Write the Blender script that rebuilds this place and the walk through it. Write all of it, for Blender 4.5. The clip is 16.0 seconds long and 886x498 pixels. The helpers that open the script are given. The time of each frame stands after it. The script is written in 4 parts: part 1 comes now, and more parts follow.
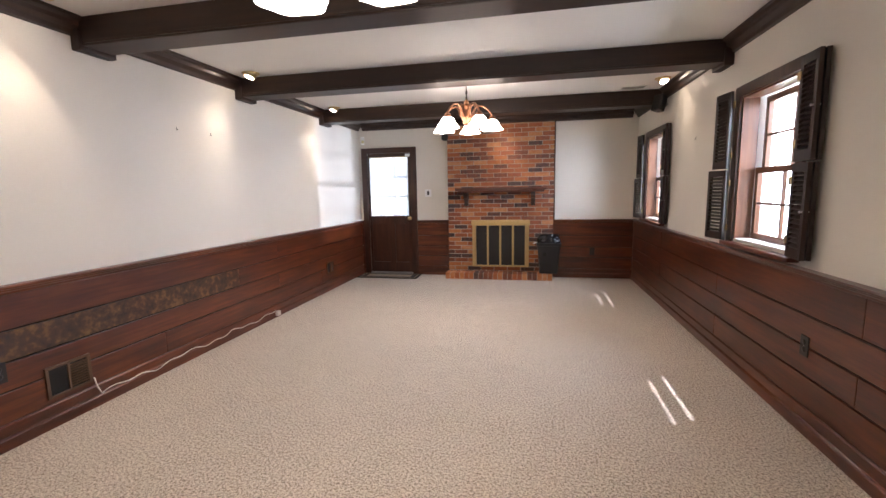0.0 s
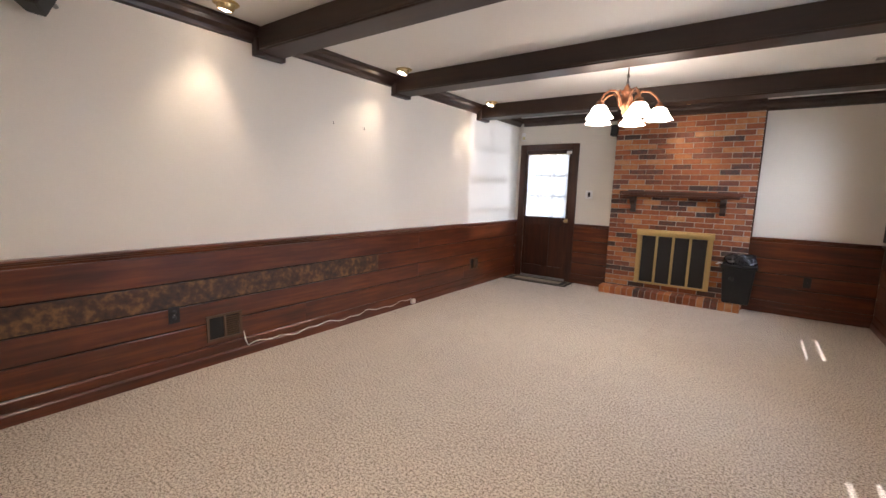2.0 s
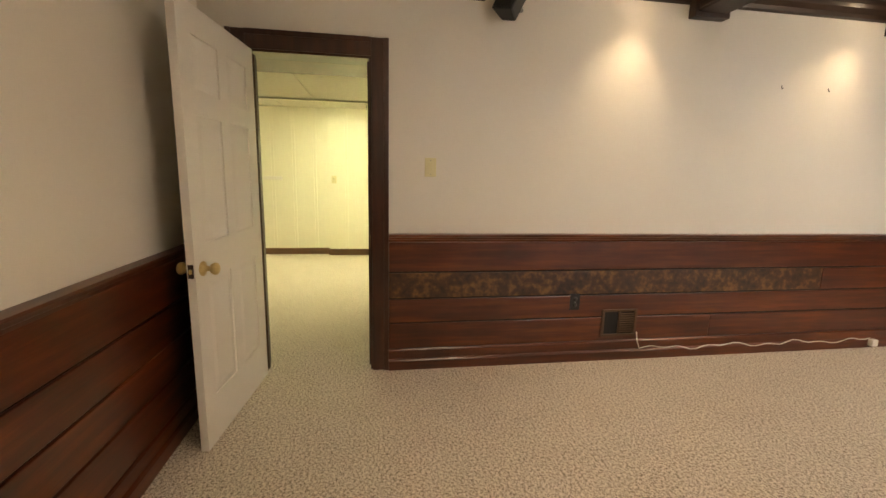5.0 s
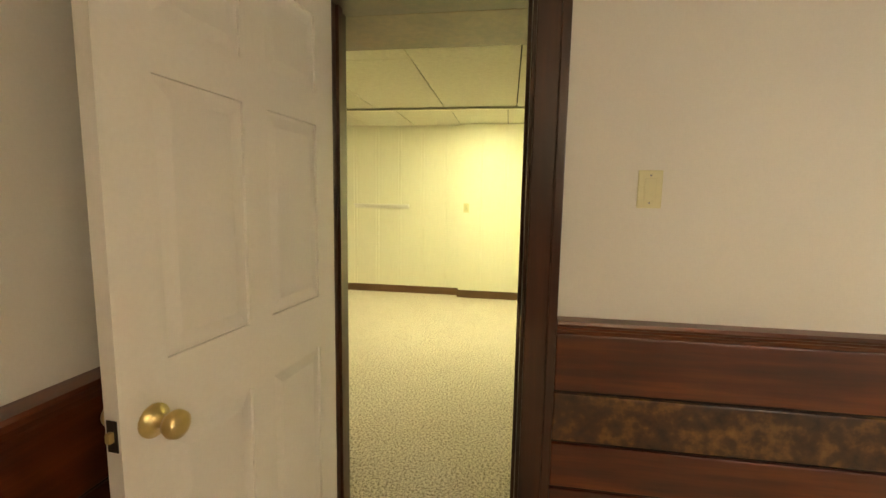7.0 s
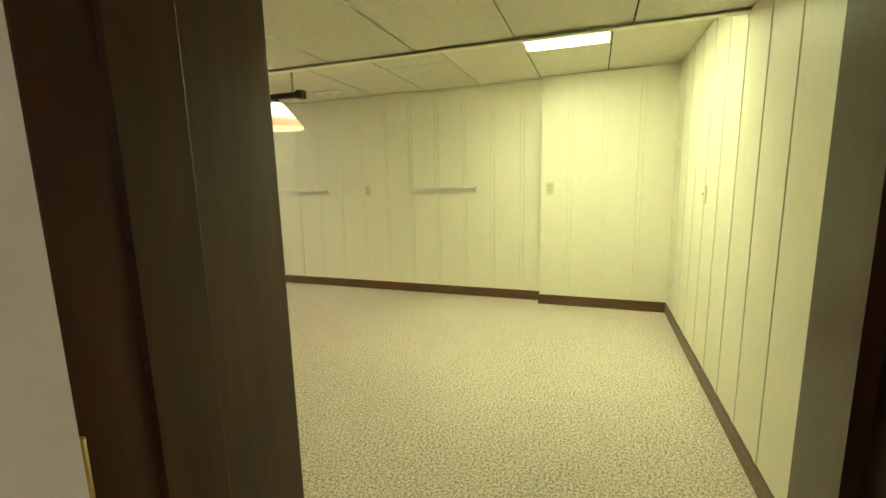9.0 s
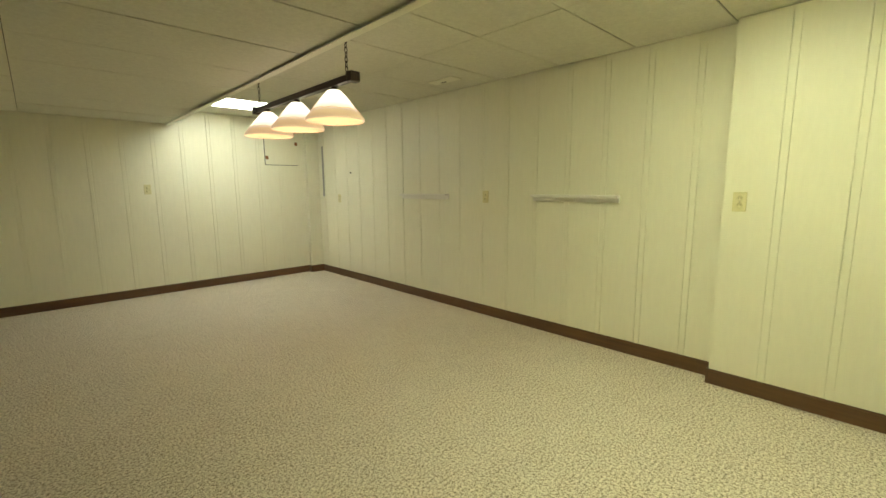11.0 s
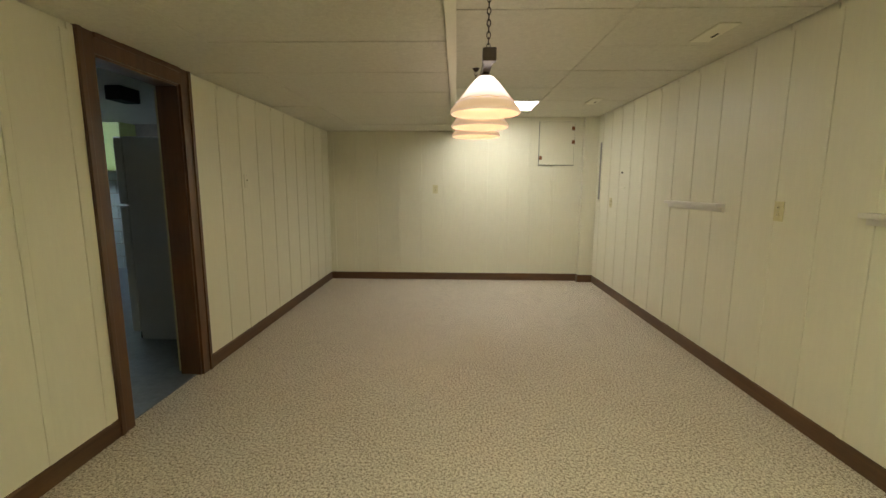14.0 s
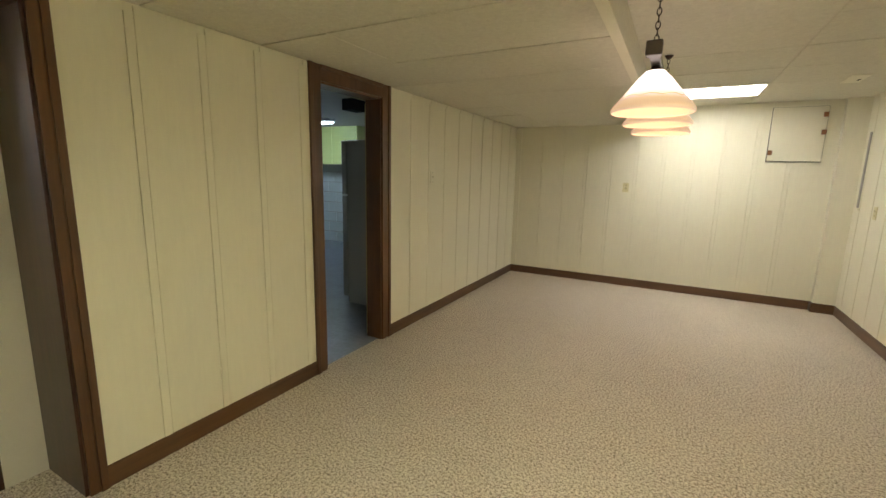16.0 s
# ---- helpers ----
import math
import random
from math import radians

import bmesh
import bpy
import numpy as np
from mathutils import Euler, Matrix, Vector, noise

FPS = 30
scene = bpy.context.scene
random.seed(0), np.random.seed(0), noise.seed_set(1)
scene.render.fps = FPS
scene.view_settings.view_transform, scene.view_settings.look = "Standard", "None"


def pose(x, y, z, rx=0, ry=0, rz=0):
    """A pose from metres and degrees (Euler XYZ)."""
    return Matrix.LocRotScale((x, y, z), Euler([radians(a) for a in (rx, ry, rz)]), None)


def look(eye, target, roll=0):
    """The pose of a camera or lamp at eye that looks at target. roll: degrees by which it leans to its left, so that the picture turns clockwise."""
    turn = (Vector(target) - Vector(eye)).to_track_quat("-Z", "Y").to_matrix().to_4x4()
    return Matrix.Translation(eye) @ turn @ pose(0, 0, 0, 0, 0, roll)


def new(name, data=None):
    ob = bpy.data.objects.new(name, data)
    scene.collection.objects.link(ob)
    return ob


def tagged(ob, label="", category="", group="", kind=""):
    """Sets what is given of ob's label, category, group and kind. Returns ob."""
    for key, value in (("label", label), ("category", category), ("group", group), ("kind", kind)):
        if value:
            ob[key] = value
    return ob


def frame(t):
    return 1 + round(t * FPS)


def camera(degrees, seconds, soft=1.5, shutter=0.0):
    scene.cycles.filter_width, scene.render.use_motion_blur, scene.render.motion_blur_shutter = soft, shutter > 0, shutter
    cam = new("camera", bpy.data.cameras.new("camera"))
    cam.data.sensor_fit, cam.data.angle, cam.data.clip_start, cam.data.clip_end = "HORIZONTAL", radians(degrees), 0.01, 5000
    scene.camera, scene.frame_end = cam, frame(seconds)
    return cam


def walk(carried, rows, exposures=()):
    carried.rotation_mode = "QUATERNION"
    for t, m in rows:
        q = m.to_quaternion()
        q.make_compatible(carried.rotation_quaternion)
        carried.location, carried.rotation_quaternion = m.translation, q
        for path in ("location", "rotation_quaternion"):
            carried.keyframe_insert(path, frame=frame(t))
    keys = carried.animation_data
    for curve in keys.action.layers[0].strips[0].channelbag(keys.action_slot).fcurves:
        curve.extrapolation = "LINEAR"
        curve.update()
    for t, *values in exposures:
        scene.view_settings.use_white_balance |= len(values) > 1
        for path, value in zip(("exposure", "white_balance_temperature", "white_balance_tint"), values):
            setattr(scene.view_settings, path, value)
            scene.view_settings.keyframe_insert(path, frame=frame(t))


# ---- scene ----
cam = camera(92.3, 16.0)
PATH = [
    (0, (0.131, 0.038, 1.39), (-0.277, 1.978, 1.121), -1.1),
    (0.5, (0.21, 0.226, 1.353), (-0.365, 2.128, 1.117), -0.2),
    (1, (0.283, 0.362, 1.357), (-0.487, 2.195, 1.125), 1.5),
    (1.5, (0.373, 0.447, 1.362), (-0.595, 2.18, 1.115), 2.1),
    (2, (0.453, 0.478, 1.357), (-0.707, 2.086, 1.085), 1.8),
    (2.5, (0.49, 0.47, 1.343), (-0.858, 1.919, 1.053), 1.0),
    (3, (0.513, 0.443, 1.323), (-1.021, 1.693, 1.027), 0.2),
    (3.5, (0.49, 0.414, 1.334), (-1.208, 1.427, 1.022), 0.0),
    (4, (0.395, 0.395, 1.324), (-1.429, 1.15, 1.000), 0.4),
    (4.5, (0.203, 0.377, 1.315), (-1.698, 0.887, 0.957), 1.4),
    (4.7, (0.107, 0.366, 1.296), (-1.815, 0.792, 0.944), 1.6),
    (6.8, (-1.176, 0.218, 1.283), (-3.145, -0.022, 1.032), -0.4),
    (7, (-1.333, 0.255, 1.296), (-3.297, -0.042, 1.063), 1.0),
    (7.5, (-1.646, 0.183, 1.293), (-3.594, -0.2, 1.050), 0.7),
    (8, (-1.974, 0.126, 1.277), (-3.908, -0.303, 1.000), 0.1),
    (8.5, (-2.261, 0.15, 1.3), (-4.162, -0.381, 0.977), -0.5),
    (9, (-2.494, 0.135, 1.302), (-4.353, -0.528, 0.978), -1.3),
    (9.2, (-2.605, 0.122, 1.305), (-4.442, -0.599, 0.976), -1.6),
    (11.3, (-4.03, 0.367, 1.291), (-5.269, -1.175, 0.999), 0.1),
    (11.5, (-4.189, 0.37, 1.317), (-5.34, -1.238, 1.020), 0.5),
    (12, (-4.432, 0.349, 1.296), (-5.362, -1.393, 0.979), 2.0),
    (12.5, (-4.643, 0.29, 1.325), (-5.339, -1.552, 0.971), 2.7),
    (13, (-4.812, 0.272, 1.323), (-5.265, -1.646, 0.980), 2.2),
    (13.5, (-4.966, 0.232, 1.348), (-5.166, -1.731, 1.023), 0.5),
    (14, (-5.075, 0.183, 1.333), (-5.016, -1.795, 1.039), 0.2),
    (14.5, (-5.16, 0.155, 1.351), (-4.87, -1.807, 1.093), 0.5),
    (15, (-5.261, 0.159, 1.381), (-4.749, -1.759, 1.131), 0.8),
    (15.5, (-5.337, 0.158, 1.387), (-4.606, -1.682, 1.099), 1.0),
    (16, (-5.368, 0.163, 1.398), (-4.431, -1.57, 1.053), 1.3),
]
EXPOSURES = [
    (0.0, 0.45, 5850, 19), (2.0, 0.35, 6050, 19), (3.5, 0.3, 6800, 16), (4.7, 0.25, 7400, 14), (7.0, 0.4, 8000, 6), (7.6, 0.35, 7700, 3), (8.5, 0.1, 7200, -1), (9.2, 0.1, 6900, -2),
    (11.3, -0.45, 6650, 5), (12.0, -0.6, 6650, 8), (13.0, -0.72, 6500, 13), (13.6, -0.65, 6400, 16), (15.0, -0.3, 6350, 22), (16.0, -0.25, 6350, 22)]
walk(cam, [(t, look(eye, target, roll)) for t, eye, target, roll in PATH], EXPOSURES)

# ---- world, sun, exposure ----
world = bpy.data.worlds.new("sky")
scene.world = world
world.use_nodes = True
wn = world.node_tree.nodes
sky = wn.new("ShaderNodeTexSky")
sky.sky_type = "NISHITA"
sky.sun_disc = False
sky.sun_elevation = radians(59.8)
sky.sun_rotation = radians(63.4)
world.node_tree.links.new(sky.outputs["Color"], wn["Background"].inputs["Color"])
wn["Background"].inputs["Strength"].default_value = 0.12


def lamp(name, kind, m, energy, color=(1, 1, 1), **kw):
    d = bpy.data.lights.new(name, kind)
    d.energy, d.color = energy, color
    for k, v in kw.items():
        setattr(d, k, v)
    ob = new(name, d)
    ob.matrix_world = m
    return ob


lamp("sun", "SUN", look((10.4, 5.2, 20), (0, 0, 0)), 4.5, (1.0, 0.95, 0.88), angle=radians(0.5))

# added spot lamp stands in for sun glinting from outside through the far window
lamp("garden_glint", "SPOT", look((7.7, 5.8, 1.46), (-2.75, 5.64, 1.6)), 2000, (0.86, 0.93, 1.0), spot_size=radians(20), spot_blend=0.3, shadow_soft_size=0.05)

# skylight entering at the two windows
for y in (3.28, 5.86):
    lamp("window_skylight", "AREA", look((2.30, y, 1.75), (0.2, y, 1.0)), 42, (0.80, 0.90, 1.0), shape="RECTANGLE", size=0.75, size_y=1.0)

# ---- materials ----
WARM = (1.0, 0.80, 0.56)


def mat(name, color, rough=0.6, metal=0.0, var=0.12, scale=3.0, fine=60.0, bump=0.0, bumpscale=None, stretch=(1, 1, 1), coat=0.0, spread=0.0, spec=0.5):
    """Paint, metal or cloth: colour with a broad and a fine variation, and a fine relief."""
    m = bpy.data.materials.new(name)
    m.use_nodes = True
    nt = m.node_tree
    n, l = nt.nodes, nt.links
    b = n["Principled BSDF"]
    b.inputs["Roughness"].default_value = rough
    b.inputs["Metallic"].default_value = metal
    b.inputs["Coat Weight"].default_value = coat
    b.inputs["Specular IOR Level"].default_value = spec
    tc = n.new("ShaderNodeTexCoord")
    mp = n.new("ShaderNodeMapping")
    mp.inputs["Scale"].default_value = stretch
    l.new(tc.outputs["Object"], mp.inputs["Vector"])
    outs = []
    for s, d in ((scale, 3), (fine, 2)):
        t = n.new("ShaderNodeTexNoise")
        t.inputs["Scale"].default_value = s
        t.inputs["Detail"].default_value = d
        l.new(mp.outputs["Vector"], t.inputs["Vector"])
        outs.append(t.outputs["Fac"])
    add = n.new("ShaderNodeMath")
    add.operation = "ADD"
    l.new(outs[0], add.inputs[0])
    l.new(outs[1], add.inputs[1])
    last = add.outputs[0]
    if spread:
        oi = n.new("ShaderNodeObjectInfo")
        ma = n.new("ShaderNodeMath")
        ma.operation = "MULTIPLY_ADD"
        ma.inputs[1].default_value = spread
        l.new(oi.outputs["Random"], ma.inputs[0])
        l.new(last, ma.inputs[2])
        last = ma.outputs[0]
    mr = n.new("ShaderNodeMapRange")
    mr.inputs["From Min"].default_value = 0.6
    mr.inputs["From Max"].default_value = 1.4 + spread
    l.new(last, mr.inputs["Value"])
    mix = n.new("ShaderNodeMix")
    mix.data_type = "RGBA"
    mix.inputs[6].default_value = (*[c * (1 - var) for c in color], 1)
    mix.inputs[7].default_value = (*[min(1, c * (1 + var)) for c in color], 1)
    l.new(mr.outputs[0], mix.inputs[0])
    l.new(mix.outputs[2], b.inputs["Base Color"])
    if bump:
        bt = n.new("ShaderNodeTexNoise")
        bt.inputs["Scale"].default_value = bumpscale or fine
        bt.inputs["Detail"].default_value = 3
        l.new(mp.outputs["Vector"], bt.inputs["Vector"])
        bp = n.new("ShaderNodeBump")
        bp.inputs["Strength"].default_value = bump
        bp.inputs["Distance"].default_value = 0.01
        l.new(bt.outputs["Fac"], bp.inputs["Height"])
        l.new(bp.outputs["Normal"], b.inputs["Normal"])
    return m


def ramp_mat(name, stops, rough, noises, bump=0.2, coat=0.0, spread=0.0, rnd=False, dist=0.004):
    """A surface whose colour runs over stops by summed noises [(scale, stretch, weight)]."""
    m = bpy.data.materials.new(name)
    m.use_nodes = True
    nt = m.node_tree
    n, l = nt.nodes, nt.links
    b = n["Principled BSDF"]
    b.inputs["Roughness"].default_value = rough
    b.inputs["Coat Weight"].default_value = coat
    b.inputs["Coat Roughness"].default_value = 0.2
    tc = n.new("ShaderNodeTexCoord")
    oi = n.new("ShaderNodeObjectInfo")
    last = None
    for s, st, w in noises:
        mp = n.new("ShaderNodeMapping")
        mp.inputs["Scale"].default_value = st
        l.new(tc.outputs["Object"], mp.inputs["Vector"])
        t = n.new("ShaderNodeTexNoise")
        t.inputs["Scale"].default_value = s
        t.inputs["Detail"].default_value = 4
        if rnd:
            t.noise_dimensions = "4D"
            mu = n.new("ShaderNodeMath")
            mu.operation = "MULTIPLY"
            mu.inputs[1].default_value = 50
            l.new(oi.outputs["Random"], mu.inputs[0])
            l.new(mu.outputs[0], t.inputs["W"])
        l.new(mp.outputs["Vector"], t.inputs["Vector"])
        ma = n.new("ShaderNodeMath")
        ma.operation = "MULTIPLY_ADD"
        ma.inputs[1].default_value = w
        ma.inputs[2].default_value = 0.0
        l.new(t.outputs["Fac"], ma.inputs[0])
        if last is not None:
            l.new(last, ma.inputs[2])
        last = ma.outputs[0]
    if spread:
        ma = n.new("ShaderNodeMath")
        ma.operation = "MULTIPLY_ADD"
        ma.inputs[1].default_value = spread
        l.new(oi.outputs["Random"], ma.inputs[0])
        l.new(last, ma.inputs[2])
        last = ma.outputs[0]
    r = n.new("ShaderNodeValToRGB")
    while len(r.color_ramp.elements) < len(stops):
        r.color_ramp.elements.new(0.5)
    for e, (p, c) in zip(r.color_ramp.elements, stops):
        e.position, e.color = p, (*c, 1)
    l.new(last, r.inputs["Fac"])
    l.new(r.outputs["Color"], b.inputs["Base Color"])
    bp = n.new("ShaderNodeBump")
    bp.inputs["Strength"].default_value = bump
    bp.inputs["Distance"].default_value = dist
    l.new(last, bp.inputs["Height"])
    l.new(bp.outputs["Normal"], b.inputs["Normal"])
    return m


def glow(name, color, strength):
    m = bpy.data.materials.new(name)
    m.use_nodes = True
    b = m.node_tree.nodes["Principled BSDF"]
    b.inputs["Base Color"].default_value = (0.8, 0.8, 0.78, 1)
    b.inputs["Emission Color"].default_value = (*color, 1)
    b.inputs["Emission Strength"].default_value = strength
    return m


def wood(name, dark, mid, light, along, rough=0.33, coat=0.3):
    """Stained timber with grain along one axis and scattered darker knots."""
    g = [14.0, 14.0, 14.0]
    g[along] = 0.9
    k = [4.0, 4.0, 4.0]
    k[along] = 1.6
    return ramp_mat(name, [(0.30, dark), (0.52, mid), (0.78, light)], rough, [(2.2, g, 0.45), (1.2, k, 0.45), (9.0, g, 0.15)], 0.25, coat, 0.0, True)


D, M_, L_ = (0.010, 0.0025, 0.001), (0.078, 0.0155, 0.004), (0.21, 0.052, 0.011)
wood_y = wood("red_brown_boards_long", D, M_, L_, 1)
wood_x = wood("red_brown_boards_cross", D, M_, L_, 0)
wood_z = wood("red_brown_upright", (0.010, 0.004, 0.002), (0.042, 0.012, 0.005), (0.095, 0.03, 0.011), 2)
beam_x = wood("dark_beam", (0.010, 0.005, 0.003), (0.026, 0.011, 0.006), (0.05, 0.02, 0.010), 0, 0.5, 0.1)
beam_y = wood("dark_crown", (0.012, 0.005, 0.003), (0.03, 0.012, 0.006), (0.055, 0.022, 0.010), 1, 0.4, 0.2)
beam_z = wood("dark_shutter", (0.008, 0.004, 0.003), (0.02, 0.008, 0.005), (0.04, 0.016, 0.008), 2, 0.4, 0.2)
base_y = wood("brown_base_long", (0.04, 0.017, 0.007), (0.10, 0.045, 0.018), (0.17, 0.08, 0.03), 1, 0.4, 0.2)
base_x = wood("brown_base_cross", (0.04, 0.017, 0.007), (0.10, 0.045, 0.018), (0.17, 0.08, 0.03), 0, 0.4, 0.2)
base_z = wood("brown_casing", (0.035, 0.014, 0.006), (0.10, 0.042, 0.016), (0.18, 0.08, 0.03), 2, 0.35, 0.3)
sash_z = wood("window_timber", (0.06, 0.02, 0.008), (0.16, 0.06, 0.022), (0.26, 0.11, 0.045), 2, 0.4, 0.3)
worn_y = ramp_mat("worn_varnish_board", [(0.36, (0.02, 0.008, 0.003)), (0.5, (0.06, 0.022, 0.007)), (0.60, (0.15, 0.07, 0.018)), (0.75, (0.24, 0.13, 0.035))], 0.45, [(7, (1, 1, 1.6), 0.5), (26, (1, 1, 1), 0.5)], 0.3, 0.15)
carpet = ramp_mat("berber_carpet", [(0.385, (0.12, 0.088, 0.062)), (0.472, (0.455, 0.385, 0.31)), (0.56, (0.76, 0.685, 0.585))], 0.95, [(78, (1, 1, 1), 0.44), (175, (1, 1, 1), 0.49), (0.9, (1, 1, 1), 0.035), (6, (1, 1, 1), 0.035)], 0.14, dist=0.005)
paint = mat("cream_wall_paint", (0.70, 0.655, 0.575), 0.55, var=0.03, scale=1.2, fine=150, bump=0.04)
white = mat("ceiling_white", (0.80, 0.785, 0.75), 0.75, var=0.02, scale=1.0, fine=200, bump=0.05)
panel_paint = mat("panel_cream_paint", (0.78, 0.745, 0.60), 0.42, var=0.03, scale=1.3, fine=40, bump=0.06, stretch=(1, 1, 0.15))
tile_paint = ramp_mat("textured_tile", [(0.3, (0.60, 0.57, 0.47)), (0.7, (0.72, 0.69, 0.58))], 0.75, [(30, (1, 1, 1), 0.5), (80, (1, 1, 1), 0.5)], 0.5, dist=0.006)
door_white = mat("door_white", (0.76, 0.72, 0.66), 0.4, var=0.03, scale=2, fine=90)
dark_gap = mat("black_gap", (0.012, 0.010, 0.008), 0.9)
black = mat("black_plastic", (0.006, 0.006, 0.0065), 0.45, var=0.2)
bag = mat("black_bag_film", (0.015, 0.015, 0.017), 0.22, var=0.2, bump=0.8, bumpscale=25)
brass = mat("brass", (0.62, 0.47, 0.22), 0.3, 1.0, var=0.1)
old_brass = mat("antique_copper_brass", (0.30, 0.14, 0.075), 0.38, 1.0, var=0.25, scale=20)
bronze = mat("dark_bronze", (0.035, 0.022, 0.016), 0.4, 0.7, var=0.3)
steel = mat("grey_metal", (0.35, 0.34, 0.32), 0.4, 0.8)
vent_metal = mat("brown_vent_metal", (0.10, 0.055, 0.03), 0.45, 0.4)
plate = mat("ivory_plastic", (0.66, 0.60, 0.34), 0.35, var=0.03)
plate_white = mat("white_plastic", (0.8, 0.8, 0.78), 0.35, var=0.03)
mesh_black = mat("fire_screen", (0.02, 0.018, 0.017), 0.55, 0.3, var=0.3, fine=300)
mortar = mat("mortar", (0.42, 0.36, 0.30), 0.9, var=0.2, scale=12, fine=120, bump=0.4)
brick_red = ramp_mat("fire_brick", [(0.30, (0.055, 0.035, 0.032)), (0.42, (0.17, 0.055, 0.028)), (0.62, (0.32, 0.10, 0.034)), (0.80, (0.43, 0.165, 0.055)), (0.97, (0.52, 0.30, 0.15))], 0.85, [(18, (1, 1, 1), 0.35), (90, (1, 1, 1), 0.2)], 0.5, spread=0.62, rnd=True, dist=0.005)
mat_dark = mat("door_mat_dark", (0.03, 0.025, 0.02), 0.95, bump=0.6, fine=250)
mat_tan = mat("door_mat_tan", (0.30, 0.24, 0.17), 0.95, bump=0.6, fine=250)
vinyl = mat("blue_grey_vinyl", (0.16, 0.18, 0.21), 0.35, var=0.25, scale=6, fine=30)
block_paint = mat("painted_block", (0.62, 0.66, 0.62), 0.6, var=0.06, bump=0.3, fine=90)
# White enamel given a grey that carries the utility room's dim light.
fridge_paint = mat("dimmed_white_enamel", (0.42, 0.42, 0.42), 0.35, var=0.04)
green_paint = mat("lime_cabinet_paint", (0.55, 0.62, 0.22), 0.4, var=0.04)
cable_white = mat("cable_white", (0.7, 0.66, 0.58), 0.5)
leaf_green = mat("lawn", (0.10, 0.15, 0.05), 0.9, var=0.4, scale=2, fine=40)
siding = mat("eave_white", (0.75, 0.75, 0.73), 0.6)
bulb_glow = glow("lamp_glow", WARM, 40.0)
shade_glow = glow("frosted_shade_glow", (1.0, 0.84, 0.64), 15.0)
tube_near = glow("diffuser_glow_near", (0.95, 1.0, 0.62), 25.0)
tube_end = glow("diffuser_glow_end", (0.97, 1.0, 0.86), 18.0)
tube_utility = glow("tube_glow_utility", (0.62, 0.85, 1.0), 45.0)
outdoors = glow("bright_outdoors", (0.90, 0.95, 1.0), 12.0)
outdoors_soft = glow("bright_garden", (0.88, 0.94, 1.0), 3.2)


def shade_mat():
    """Cream glass lit from inside: bright at the neck, amber band near the rim."""
    m = bpy.data.materials.new("amber_glass_shade")
    m.use_nodes = True
    n, l = m.node_tree.nodes, m.node_tree.links
    b = n["Principled BSDF"]
    tc = n.new("ShaderNodeTexCoord")
    sp = n.new("ShaderNodeSeparateXYZ")
    l.new(tc.outputs["Generated"], sp.inputs[0])
    r = n.new("ShaderNodeValToRGB")
    for _ in range(3):
        r.color_ramp.elements.new(0.5)
    for e, (p, c) in zip(r.color_ramp.elements, [(0.0, (1.0, 0.74, 0.50)), (0.10, (0.92, 0.58, 0.34)), (0.27, (0.95, 0.64, 0.40)), (0.36, (1.0, 0.80, 0.58)), (0.9, (1.0, 0.9, 0.75))]):
        e.position, e.color = p, (*c, 1)
    l.new(sp.outputs["Z"], r.inputs["Fac"])
    s = n.new("ShaderNodeMapRange")
    s.inputs["From Min"].default_value = 0.25
    s.inputs["From Max"].default_value = 0.75
    s.inputs["To Min"].default_value = 0.62
    s.inputs["To Max"].default_value = 3.2
    l.new(sp.outputs["Z"], s.inputs["Value"])
    b.inputs["Base Color"].default_value = (0.8, 0.6, 0.4, 1)
    b.inputs["Roughness"].default_value = 0.3
    l.new(r.outputs["Color"], b.inputs["Emission Color"])
    l.new(s.outputs[0], b.inputs["Emission Strength"])
    return m


amber_glass = shade_mat()
amber_line = mat("amber_line", (0.45, 0.22, 0.08), 0.4)


def glass_mat():
    m = bpy.data.materials.new("window_glass")
    m.use_nodes = True
    n, l = m.node_tree.nodes, m.node_tree.links
    t = n.new("ShaderNodeBsdfTransparent")
    g = n.new("ShaderNodeBsdfGlossy")
    g.inputs["Roughness"].default_value = 0.02
    mx = n.new("ShaderNodeMixShader")
    mx.inputs[0].default_value = 0.06
    l.new(t.outputs[0], mx.inputs[1])
    l.new(g.outputs[0], mx.inputs[2])
    l.new(mx.outputs[0], n["Material Output"].inputs["Surface"])
    return m


def sheer_mat():
    m = bpy.data.materials.new("sheer_lace")
    m.use_nodes = True
    n, l = m.node_tree.nodes, m.node_tree.links
    t = n.new("ShaderNodeBsdfTranslucent")
    t.inputs["Color"].default_value = (0.9, 0.9, 0.92, 1)
    tr = n.new("ShaderNodeBsdfTransparent")
    d = n.new("ShaderNodeBsdfDiffuse")
    d.inputs["Color"].default_value = (0.85, 0.85, 0.86, 1)
    a = n.new("ShaderNodeMixShader")
    a.inputs[0].default_value = 0.3
    b = n.new("ShaderNodeMixShader")
    b.inputs[0].default_value = 0.08
    l.new(t.outputs[0], a.inputs[1])
    l.new(d.outputs[0], a.inputs[2])
    l.new(a.outputs[0], b.inputs[1])
    l.new(tr.outputs[0], b.inputs[2])
    l.new(b.outputs[0], n["Material Output"].inputs["Surface"])
    return m


glass = glass_mat()
sheer = sheer_mat()


